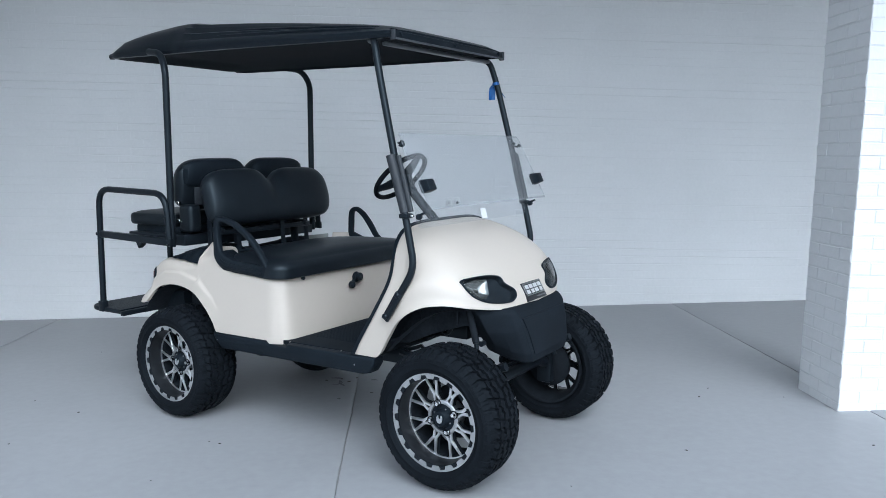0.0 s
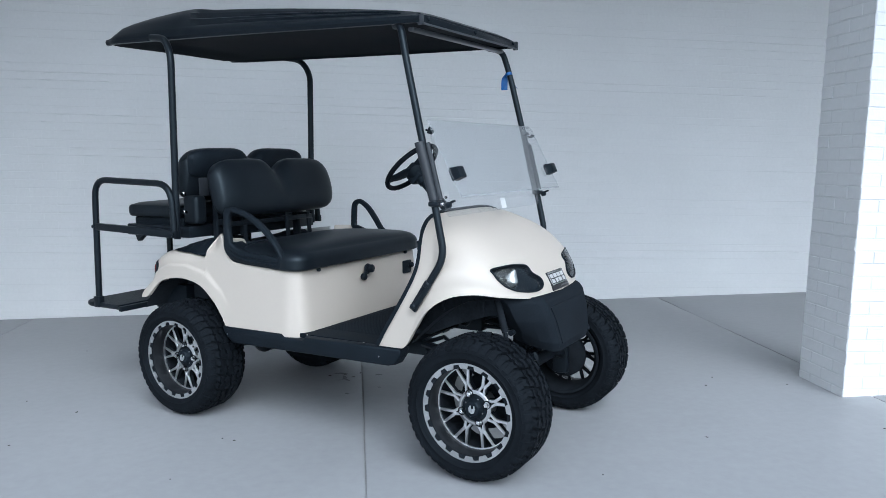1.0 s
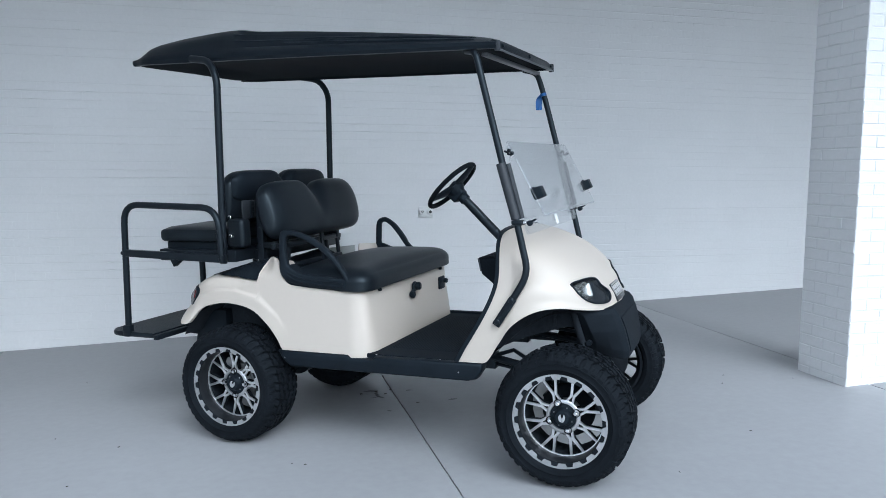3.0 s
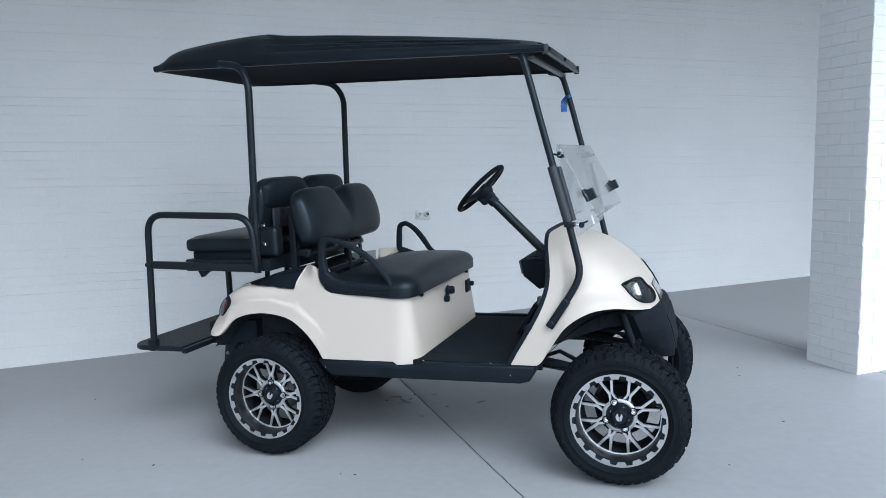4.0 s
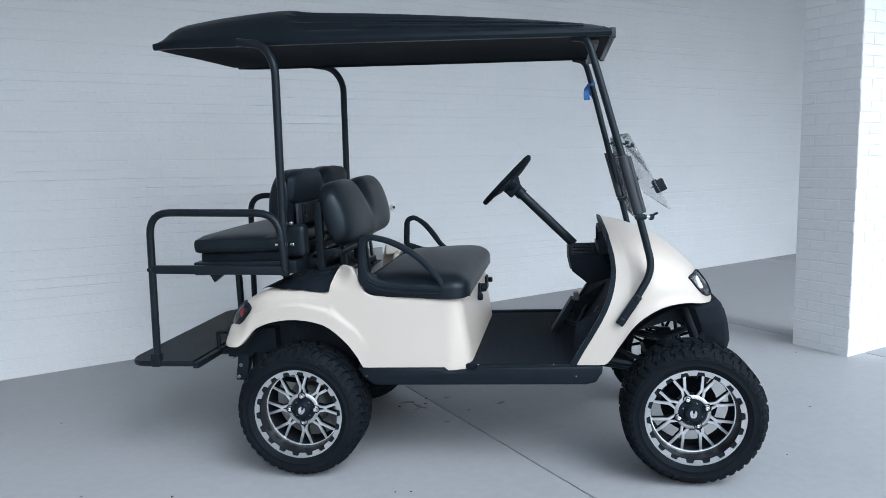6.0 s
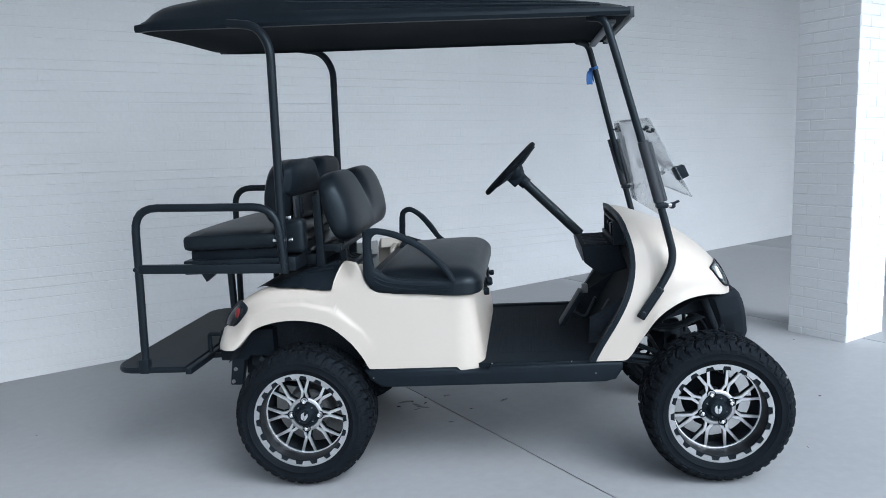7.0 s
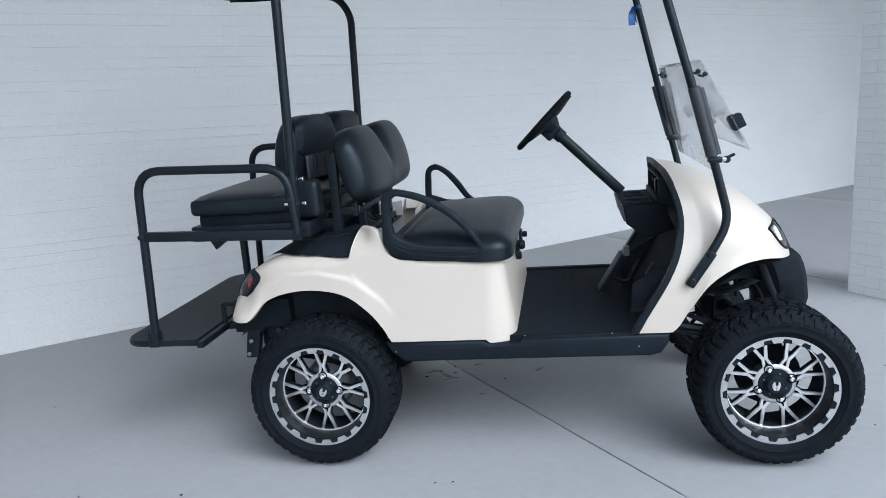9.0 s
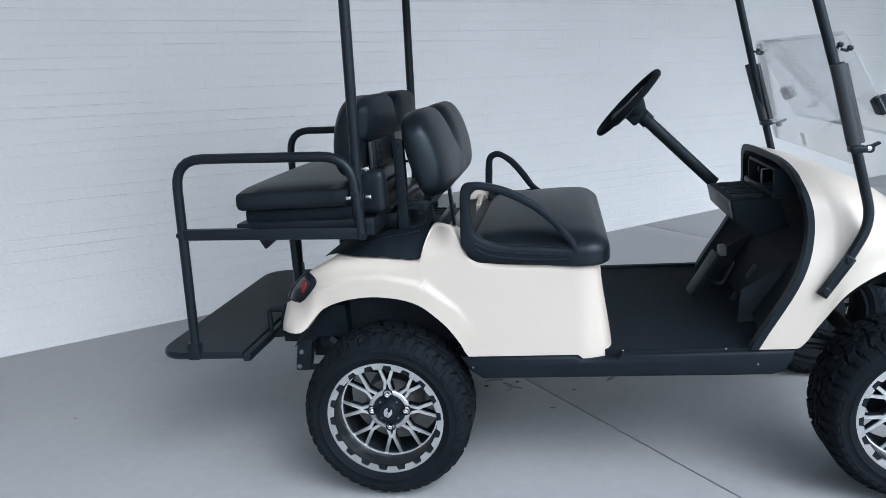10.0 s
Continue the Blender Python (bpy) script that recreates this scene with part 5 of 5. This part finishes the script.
part("edge_glint", tube(bmesh.new(), [(1.391, -0.436, 1.826), (1.391, 0.470, 1.826)], 0.0045, 8), GLINT_GREY, roof, "front roof edge, its light line put in as grey")
for y in (-0.434, 0.468):
    part("gutter_end", box(bmesh.new(), 1.370, 1.396, y - 0.006, y + 0.006, 1.820, 1.862, 0.003), SLEEVE, roof)
for y in (-0.385, 0.02, 0.42):
    part("roof_rivet", disc(bmesh.new(), (1.388, y, 1.846), (1, 0, 0.2), 0.009, 0.010, 10, 0.003), BLACK_PLASTIC, roof)

# ---- front struts with windscreen sleeves ----
for s, q, d in ((-1, -0.451, 0.0), (1, 0.508, 0.015)):
    st = part("front_strut", tube(bmesh.new(), [(1.225 + d, q * 0.86, 1.838), (1.284 + d, q * 0.96, 1.825), (1.318 + d, q, 1.70), (1.476, s * 0.515 + 0.020, 1.09), (1.523, s * 0.517 + 0.012, 0.885), (1.466, s * 0.524, 0.785), (1.395, s * 0.528, 0.680)], 0.0152, 12, 0.075, side=(0, 1, 0)), BLACK_METAL, cart, "black tubular roof strut")
    for x, z in ((1.392, 0.678), (1.455, 0.772)):
        part("bolt", disc(bmesh.new(), (x, s * (0.538 if z < 0.7 else 0.534), z), (0, s, 0), 0.013, 0.012, 12, 0.004), BLACK_METAL, st)
    foot = Matrix.Translation((1.424, s * 0.531, 0.722)) @ Matrix.Rotation(math.atan2(1.466 - 1.385, 0.785 - 0.664), 4, "Y")
    part("strut_foot", box(bmesh.new(), -0.0175, 0.0175, -0.007, 0.007, -0.075, 0.070, 0.004, m=foot), BLACK_METAL, st, "flattened bolted strut end")
    g = -0.494 if s < 0 else 0.538
    bm = tube(bmesh.new(), [(1.409, g + s * 0.006, 1.347), (1.469, g - s * 0.004, 1.112)], 0.0205, 14)
    tube(bm, [(1.434, g - s * 0.014, 1.344), (1.492, g - s * 0.016, 1.114)], 0.0115, 10)
    part("sleeve", bm, SLEEVE, st, "grey-black rubber windscreen sleeve")
    kn = part("strut_clamp", box(bmesh.new(), 1.455, 1.500, g - 0.023, g + 0.023, 1.088, 1.108, 0.005), BLACK_METAL, st)
    part("knob", disc(bmesh.new(), (1.500, g, 1.098), (1, 0, 0), 0.008, 0.016, 12, 0.003), CHROME, kn)
    part("clip_jaw", disc(bmesh.new(), (1.520, g - s * 0.040, 1.092), (0.2, s, 0.1), 0.0125, 0.022, 14, 0.004), BLACK_PLASTIC, kn, "black pane holder")
    part("clip_arm", box(bmesh.new(), 0.0, 0.030, -0.010, 0.010, -0.004, 0.004, 0.002, m=Matrix.Translation((1.522, g - s * 0.030, 1.098)) @ Matrix.Rotation(radians(-24), 4, "Y")), BLACK_PLASTIC, kn)

# ---- windscreen, its upper half folded down in front ----
def pane(name, low, high, half0, half1, label, parent=None, thick=0.005):
    bm = bmesh.new()
    (x0, z0), (x1, z1) = low, high
    d = Vector((x1 - x0, 0, z1 - z0)).normalized()
    nrm = Vector((d.z, 0, -d.x)) * thick
    loop = fillet([(x0, -half0 * 0.2, z0), (x0, -half0, z0), (x1, -half1, z1), (x1, half1, z1), (x0, half0, z0), (x0, half0 * 0.2, z0)], 0.03, 5)
    a, b = [bm.verts.new(p) for p in loop], [bm.verts.new(p + nrm) for p in loop]
    bm.faces.new(a)
    bm.faces.new(b)
    for k in range(len(a)):
        j = (k + 1) % len(a)
        bm.faces.new((a[k], a[j], b[j], b[k]))
    ob = part(name, bm, ACRYLIC, parent, label, smooth=False)
    ob.visible_shadow = False
    return ob


screen = new("windscreen")
screen.parent = cart
screen.matrix_local = pose(0, 0.026, 0)
tagged(screen, "clear acrylic folding windscreen, folded down")
pane("lower_pane", (1.500, 1.040), (1.416, 1.425), 0.470, 0.470, "clear acrylic pane", screen)
pane("upper_pane", (1.590, 1.128), (1.434, 1.434), 0.512, 0.506, "clear acrylic pane folded forward", screen)
# pale haze in this edge material stands for the glint along the panes
EDGE = glass("acrylic_edge", (0.97, 0.98, 0.99), 0.1, 0.90)
bm = tube(bmesh.new(), [(1.592, -0.508, 1.128), (1.592, 0.508, 1.128)], 0.0045, 8)
ob = part("pane_edge", bm, EDGE, screen, "pane's lower edge, its glint put in as pale haze")
ob.visible_shadow = False
bm = tube(bmesh.new(), [(1.430, -0.495, 1.432), (1.430, 0.495, 1.432)], 0.006, 8)
ob = part("hinge_strip", bm, ACRYLIC, screen, "clear hinge strip")
ob.visible_shadow = False
part("label", box(bmesh.new(), -0.001, 0.001, -0.024, 0.024, -0.024, 0.024, m=Matrix.Translation((1.4985, 0.060, 1.070)) @ Matrix.Rotation(radians(-16), 4, "Y")), WHITE_PLASTIC, screen, "small white sticker", smooth=False)
for s in (-1, 1):
    tilted = Matrix.Translation((1.552, s * 0.481 + 0.005, 1.217)) @ Matrix.Rotation(radians(-24), 4, "Y")
    clip = part("pane_clip", box(bmesh.new(), -0.016, 0.028, -0.027, 0.027, -0.024, 0.024, 0.003, m=tilted), BLACK_PLASTIC, screen, "black rubber pane clip")
    part("clip_ridge", box(bmesh.new(), -0.014, 0.004, -0.024, 0.008, 0.024, 0.031, 0.002, m=tilted), BLACK_PLASTIC, clip)
    for x, z, y in ((1.444, 1.391, 0.498), (1.424, 1.402, 0.478)):
        part("bolt", disc(bmesh.new(), (x, s * y, z), (1, 0, -0.3), 0.008, 0.016, 10, 0.003), BLACK_METAL, screen)
        part("bolt", disc(bmesh.new(), (x - 0.016, s * y - s * 0.004, z - 0.004), (1, 0, -0.3), 0.0045, 0.022, 8, 0.001), BLACK_METAL, screen)
    rim = tube(bmesh.new(), [(1.590, s * 0.509, 1.134), (1.437, s * 0.505, 1.428)], 0.0012, 6)
    ob = part("side_edge", rim, EDGE, screen, "pane's side edge, its glint drawn as a hazy line")
    ob.visible_shadow = False

# ---- steering wheel, column, pedals ----
HUB = Vector((0.893, 0.252, 1.226))
AX = Vector((-0.70, 0, 0.715)).normalized()
SW = Matrix.Translation(HUB) @ AX.to_track_quat("Z", "Y").to_matrix().to_4x4()
sw = new("steering_wheel")
sw.parent = cart
sw.matrix_local = SW
tagged(sw, "black three-spoke steering wheel")
part("rim", tube(bmesh.new(), [(0.158 * math.cos(a), 0.158 * math.sin(a), 0.012) for a in (k * math.tau / 40 for k in range(40))], 0.0130, 12, close=True), RUBBER, sw, "black grip rim")
for a in (90, 210, 330):
    bm = tube(bmesh.new(), [(0.03 * math.cos(radians(a)), 0.03 * math.sin(radians(a)), -0.012), (0.10 * math.cos(radians(a)), 0.10 * math.sin(radians(a)), -0.004), (0.154 * math.cos(radians(a)), 0.154 * math.sin(radians(a)), 0.010)], lambda t: 0.044 - 0.016 * t, 10, 0.03, flat=1.0, side=(0, 0, 1))
    for v in bm.verts:
        v.co.z *= 0.35
    part("spoke", bm, BLACK_PLASTIC, sw)
bm = bmesh.new()
lathe(bm, [(0, 0.010), (0.045, 0.008), (0.054, -0.004), (0.052, -0.022), (0.040, -0.042), (0.030, -0.056), (0.0, -0.06)], 28, Matrix.Rotation(radians(90), 4, "X"))
hub = part("wheel_hub", bm, BLACK_PLASTIC, sw, "black hub cover")
part("horn_pad", box(bmesh.new(), -0.052, 0.052, -0.042, 0.044, -0.010, 0.012, 0.010, 3), BLACK_PLASTIC, hub, "squarish black horn pad")
part("column_shroud", box(bmesh.new(), -0.034, 0.034, -0.050, 0.030, -0.070, -0.014, 0.010, 3), BLACK_PLASTIC, hub)
part("steering_column", tube(bmesh.new(), [HUB - AX * 0.05, HUB - AX * 0.09, HUB - AX * 0.46], lambda t: 0.030 if t < 0.3 else 0.0235, 16), BLACK_METAL, cart, "black steering column")
part("column_boot", tube(bmesh.new(), [HUB - AX * 0.050, HUB - AX * 0.100], 0.0295, 16), BLACK_PLASTIC, cart)

for y, x, z, w, name in ((0.12, 1.150, 0.555, 0.11, "brake_pedal"), (0.0, 1.275, 0.53, 0.060, "accelerator_pedal")):
    pd = part(name, box(bmesh.new(), -0.012, 0.012, -w / 2, w / 2, -0.10, 0.10, 0.005, m=Matrix.Translation((x, y, z)) @ Matrix.Rotation(radians(32), 4, "Y")), BLACK_PLASTIC, cart, "black floor pedal")
    part("pedal_arm", tube(bmesh.new(), [(x + 0.01, y, z - 0.02), (x + 0.07, y, z - 0.05), (x + 0.12, y, z + 0.05)], 0.010, 8, 0.03), BLACK_METAL, pd)
part("park_latch", box(bmesh.new(), 1.205, 1.232, 0.085, 0.135, 0.635, 0.675, 0.006), DRUM, cart, "grey steel parking latch")

# ---- controls on the seat pod ----
FX = 0.742
sel = part("direction_switch", disc(bmesh.new(), (FX, 0.026, 0.717), (1, 0, 0), 0.028, 0.012, 20, 0.004), BLACK_PLASTIC, cart, "black direction selector knob")
part("selector_grip", disc(bmesh.new(), (FX + 0.010, 0.028, 0.719), (1, 0.15, 0.05), 0.021, 0.030, 18, 0.006), BLACK_PLASTIC, sel)
part("selector_neck", tube(bmesh.new(), [(FX + 0.008, 0.012, 0.705), (FX + 0.008, -0.012, 0.688)], 0.010, 10), BLACK_PLASTIC, sel)
part("key_switch", disc(bmesh.new(), (FX, -0.016, 0.682), (1, 0, 0), 0.018, 0.026, 18, 0.005), BLACK_PLASTIC, cart, "black key switch")
ch = part("charge_port", box(bmesh.new(), FX - 0.005, FX + 0.008, 0.362, 0.440, 0.644, 0.716, 0.006), BLACK_PLASTIC, cart, "black charger socket")
part("port_knob", disc(bmesh.new(), (FX + 0.008, 0.418, 0.690), (1, 0, 0), 0.014, 0.024, 14, 0.004), BLACK_PLASTIC, ch)
for y in (-0.355, 0.392):
    part("seat_latch", disc(bmesh.new(), (FX - 0.01, y, 0.763), (1, 0, 0), 0.009, 0.018, 12, 0.003), BLACK_PLASTIC, cart)

# ---- blue tape tied to the far strut ----
tape = new("tape_ribbon")
tape.parent = cart
tagged(tape, "strip of bright blue tape")
bm = tube(bmesh.new(), [(1.3330, 0.496, 1.700), (1.3290, 0.496, 1.714)], 0.0165, 12)
part("tape_wrap", bm, BLUE_TAPE, tape)
# two cut ends, one hanging, one standing off towards the wall
for end, wide, spread in (((1.303, 0.503, 1.628), 0.0165, Vector((0.93, 0.36, 0.0))), ((1.325, 0.590, 1.650), 0.0170, Vector((0.62, 0.30, -0.72)))):
    bm, rows = bmesh.new(), []
    knot, end = Vector((1.317, 0.499, 1.710)), Vector(end)
    for i in range(11):
        t = i / 10
        half = wide * (0.35 + 0.65 * smoothstep(0.0, 0.45, t))
        p = knot.lerp(end, t) + Vector((-0.006, 0.004, 0.010)) * math.sin(math.pi * t)
        d, n = spread * half, Vector((0.0006, -0.001, 0))
        fold = Vector((-0.003, 0.006, 0)) * math.sin(t * 5)
        rows.append([p - d, p + fold, p + d, p + d + n, p + fold + n, p - d + n])
    grid(bm, rows, close_v=True)
    part("tape_tail", bm, BLUE_TAPE, tape)

# ---- wall outlet ----
ou = WALL.inverted() @ Vector((0.075, 6.61, 0.985))
out = thing("wall_outlet", WALL @ pose(ou.x, -0.006, ou.z), "white outdoor wall outlet with two round sockets", "outlet")
part("plate", box(bmesh.new(), -0.062, 0.066, -0.010, 0.0, -0.050, 0.046, 0.004), WHITE_PLASTIC, out)
for x in (-0.035, 0.037):
    so = part("socket", disc(bmesh.new(), (x, -0.012, 0.0), (0, -1, 0), 0.027, 0.026, 24, 0.006), WHITE_PLASTIC, out)
    part("socket_face", disc(bmesh.new(), (x, -0.037, 0.0), (0, -1, 0), 0.013, 0.003, 18, 0.001), BADGE_GREY if x < 0 else BADGE_BLACK, so)
    for k, (a, b) in enumerate(((-0.007, 0.006), (0.007, 0.006), (0.0, -0.008))):
        part("socket_hole", disc(bmesh.new(), (x + a, -0.0395, b), (0, -1, 0), 0.004, 0.001, 8), BADGE_BLACK, so)

# ---- brick column ----
COL = 0.400
corner = Vector((2.058, 3.786, 0))
centre = corner + WU * (COL / 2) + WV * (COL / 2)
base_z = floor_z(centre.x) - 0.03
column = new("column", mesh_of("column", box(bmesh.new(), -COL / 2 + 0.0024, COL / 2 - 0.0024, -COL / 2 + 0.0024, COL / 2 - 0.0024, 0, CEIL_Z - base_z), PAINT_JOINT, smooth=False))
column.matrix_world = Matrix.Translation((centre.x, centre.y, base_z)) @ Matrix.Rotation(radians(3.15), 4, "Z")
tagged(column, "square white painted brick column", "column", kind="structure")

COURSE, BED, BRICK = 0.0667, 0.0042, 0.213


def brick_mesh(name, length, depth, height=COURSE - BED, ch=0.004, seed=0, ends=True, rough=0.001):
    """A brick with its long face at -y, softened by thick paint."""
    rng = random.Random(seed)
    hl, hh = length / 2, height / 2
    j = lambda s: (rng.random() - 0.5) * s
    back = [(-hl, depth, -hh), (hl, depth, -hh), (hl, depth, hh), (-hl, depth, hh)]
    mid = [(-hl + j(2 * rough), ch, -hh), (hl + j(2 * rough), ch, -hh + j(2 * rough)), (hl, ch, hh), (-hl, ch, hh + j(2 * rough))]
    ce = ch if ends else 0.0002
    fr = [(-hl + ce, j(rough), -hh + ch), (hl - ce, j(rough), -hh + ch), (hl - ce, j(rough), hh - ch), (-hl + ce, j(rough), hh - ch)]
    vs = back + mid + fr
    fs = [(8, 9, 10, 11)]
    for a, b in ((0, 4), (4, 8)):
        for k in range(4):
            fs.append((a + k, a + (k + 1) % 4, b + (k + 1) % 4, b + k))
    me = bpy.data.meshes.new(name)
    me.from_pydata(vs, [], fs)
    me.materials.append(PAINT_BRICK)
    return me


rng = random.Random(5)
long_m = [brick_mesh("brick", COL / 2 - 0.004, 0.05, ch=0.0034, rough=0.0030, seed=k) for k in range(4)]
short_m = [brick_mesh("brick", COL - 0.104 * 2 - 0.004, 0.05, ch=0.0034, rough=0.0030, seed=10 + k) for k in range(4)]
third_m = [brick_mesh("brick", 0.100, 0.05, ch=0.0034, rough=0.0030, seed=20 + k) for k in range(4)]
courses = int((CEIL_Z - base_z) / COURSE)
for c in range(courses):
    z = COURSE * (c + 0.5)
    for side in range(4):
        turn = Matrix.Rotation(radians(90 * side), 4, "Z")
        if (c + side) % 2 == 0:
            spots = [(-COL / 4, long_m), (COL / 4, long_m)]
        else:
            spots = [(-COL / 2 + 0.052, third_m), (0.0, short_m), (COL / 2 - 0.052, third_m)]
        if side in (1, 2) and c > 3:
            continue
        for u, ms in spots:
            b = new("brick", rng.choice(ms))
            b.parent = column
            b.matrix_local = turn @ Matrix.Translation((u + rng.uniform(-0.001, 0.001), -COL / 2 + rng.uniform(-0.0012, 0.0010), z + rng.uniform(-0.0012, 0.0012))) @ Matrix.Rotation(rng.uniform(-0.007, 0.007), 4, "Y") @ Matrix.Rotation(rng.uniform(-0.005, 0.005), 4, "Z")

# the far faces of the column, joined
vs, fs = [], []


def add_brick(u, z, length, depth0, m=None, height=COURSE - BED, ch=0.004):
    n = len(vs)
    hl, hh = length / 2, height / 2
    ce = ch if BRICK - length > 0.002 else 0.0002
    j = lambda: rng.uniform(-0.001, 0.001) * (1 if m else 0.1)
    ring = [(-hl, 0.03, -hh), (hl, 0.03, -hh), (hl, 0.03, hh), (-hl, 0.03, hh), (-hl, ch, -hh + j()), (hl, ch, -hh + j()), (hl, ch, hh + j()), (-hl, ch, hh + j()),
            (-hl + ce, j() / 2, -hh + ch), (hl - ce, j() / 2, -hh + ch), (hl - ce, j() / 2, hh - ch), (-hl + ce, j() / 2, hh - ch)]
    for x, y, zz in ring:
        p = Vector((u + x, depth0 + y, z + zz))
        vs.append(m @ p if m else p)
    fs.append((n + 8, n + 9, n + 10, n + 11))
    for a, b in ((0, 4), (4, 8)):
        for k in range(4):
            fs.append((n + a + k, n + a + (k + 1) % 4, n + b + (k + 1) % 4, n + b + k))


for c in range(4, courses):
    for side in (1, 2):
        turn = Matrix.Rotation(radians(90 * side), 4, "Z")
        for u in ((-COL / 4, COL / 4) if (c + side) % 2 == 0 else (-COL * 0.37, 0.0, COL * 0.37)):
            add_brick(u, COURSE * (c + 0.5), COL / 2 - 0.006 if (c + side) % 2 == 0 else COL * 0.24 if u else COL * 0.46, -COL / 2, turn)
me = bpy.data.meshes.new("brickwork")
me.from_pydata(vs, [], fs)
me.materials.append(PAINT_BRICK)
bw = new("brickwork", me)
bw.parent = column
tagged(bw, "white painted bricks", kind="stuff")

# ---- wall bricks: thick paint fills most joints, some stay open in short stretches ----
WALL_BEDS = [(0.0008, 0.0006), (0.002, 0.0012), (0.004, 0.002), (0.007, 0.003)]
vs, fs = [], []
wall_m = [[brick_mesh("brick", BRICK, 0.03, COURSE - g, ch=c, seed=40 + k + 7 * n, ends=False, rough=0.0001) for k in range(3)] for n, (g, c) in enumerate(WALL_BEDS)]
singles = 0
for c in range(-4, 61):
    z = COURSE * (c + 0.5)
    sag = rng.uniform(-0.0015, 0.0015)
    proud = rng.uniform(-0.0028, -0.0016)
    for i in range(-27, 34):
        u = (i + (0.5 if c % 2 else 0.0)) * BRICK
        d = proud + 0.0010 * noise.noise((u * 0.5, c * 3.1, 2.0))
        bed = min(3, max(0, int(1.45 + 4.2 * noise.noise((u * 0.55 + c * 7.3, c * 2.7, 5.0)) + rng.uniform(-0.12, 0.12))))
        if -1.3 < u < 1.4 and 0.02 < z < 1.66 and singles < 300:
            b = new("brick", rng.choice(wall_m[bed]))
            b.parent = wall
            b.matrix_local = Matrix.Translation((u, d, z + sag)) @ Matrix.Rotation(rng.uniform(-0.0004, 0.0004), 4, "Y")
            singles += 1
        else:
            add_brick(u, z + sag, BRICK, d, None, COURSE - WALL_BEDS[bed][0], WALL_BEDS[bed][1])
me = bpy.data.meshes.new("brickwork")
me.from_pydata(vs, [], fs)
me.materials.append(PAINT_BRICK)
bw = new("brickwork", me)
bw.parent = wall
tagged(bw, "white painted bricks", kind="stuff")

# ---- leaf crumbs and grit on the floor ----
SPOTS = [(-1.04, 3.45), (-1.10, 3.48), (-2.06, 3.48), (-1.21, 3.04), (-1.94, 3.93), (1.43, 4.05), (1.88, 4.02), (1.98, 3.32), (0.54, 2.93), (1.12, 3.29), (-0.19, 4.21), (-0.60, 4.48), (-0.55, 4.42), (-0.69, 4.46), (-0.51, 4.50), (-0.39, 4.20), (-2.29, 4.14), (2.81, 5.55), (1.53, 4.20), (-2.40, 5.22)]
crumb_rng = random.Random(11)
CRUMB = material("dry_leaf_crumb", (0.045, 0.035, 0.028), 0.8, vary=0.3, scale=60)
for x, y in SPOTS:
    bm = bmesh.new()
    r = crumb_rng.uniform(0.009, 0.017) if 4.3 < y < 4.52 and x > -0.8 else crumb_rng.uniform(0.005, 0.011)
    n = 7
    ring = [bm.verts.new((r * crumb_rng.uniform(0.5, 1.3) * math.cos(k * math.tau / n), 0.6 * r * crumb_rng.uniform(0.5, 1.3) * math.sin(k * math.tau / n), crumb_rng.uniform(0, 0.002))) for k in range(n)]
    tip = bm.verts.new((0, 0, 0.004))
    for k in range(n):
        bm.faces.new((ring[k], ring[(k + 1) % n], tip))
    bm.faces.new(ring[::-1])
    ob = new("leaf_crumb", mesh_of("leaf_crumb", bm, CRUMB))
    ob.matrix_world = Matrix.Translation((x, y, floor_z(x) + 0.0015)) @ Matrix.Rotation(crumb_rng.uniform(0, 6), 4, "Z")
    tagged(ob, "small dark dry leaf crumb on the floor", "debris", "crumbs on the floor")

# ---- dark scuffs left on the floor between the wheels ----
SCUFF = material("rubber_scuff", (0.17, 0.173, 0.178), 0.6, vary=0.2, scale=40)
for ahead_by, beside, long, wide, turn in ((0.27, 0.387, 0.045, 0.014, 20), (0.33, 0.340, 0.028, 0.008, -30), (0.365, 0.305, 0.038, 0.010, -25), (0.345, 0.275, 0.020, 0.006, 40), (0.478, 0.473, 0.024, 0.012, 10), (0.797, 0.389, 0.026, 0.011, 50), (0.541, 0.088, 0.014, 0.008, 0)):
    bm = bmesh.new()
    n = 22
    ring = []
    for k in range(n):
        a = k * math.tau / n
        ragged = 1 + 0.6 * noise.noise((math.cos(a) * 1.7 + ahead_by * 9, math.sin(a) * 1.7, beside * 7))
        ring.append(bm.verts.new((long * ragged * math.cos(a), wide * ragged * math.sin(a), 0)))
    tip = bm.verts.new((0, 0, 0.0006))
    for k in range(n):
        bm.faces.new((ring[k], ring[(k + 1) % n], tip))
    p = CART @ Vector((ahead_by, beside, 0))
    ob = new("floor_scuff", mesh_of("floor_scuff", bm, SCUFF))
    ob.matrix_world = Matrix.Translation((p.x, p.y, floor_z(p.x) + 0.0016)) @ Matrix.Rotation(math.atan(SLOPE), 4, "Y").inverted() @ Matrix.Rotation(HEADING + radians(turn), 4, "Z")
    tagged(ob, "dark rubber scuff on the painted floor", "scuff", "scuffs under the cart")
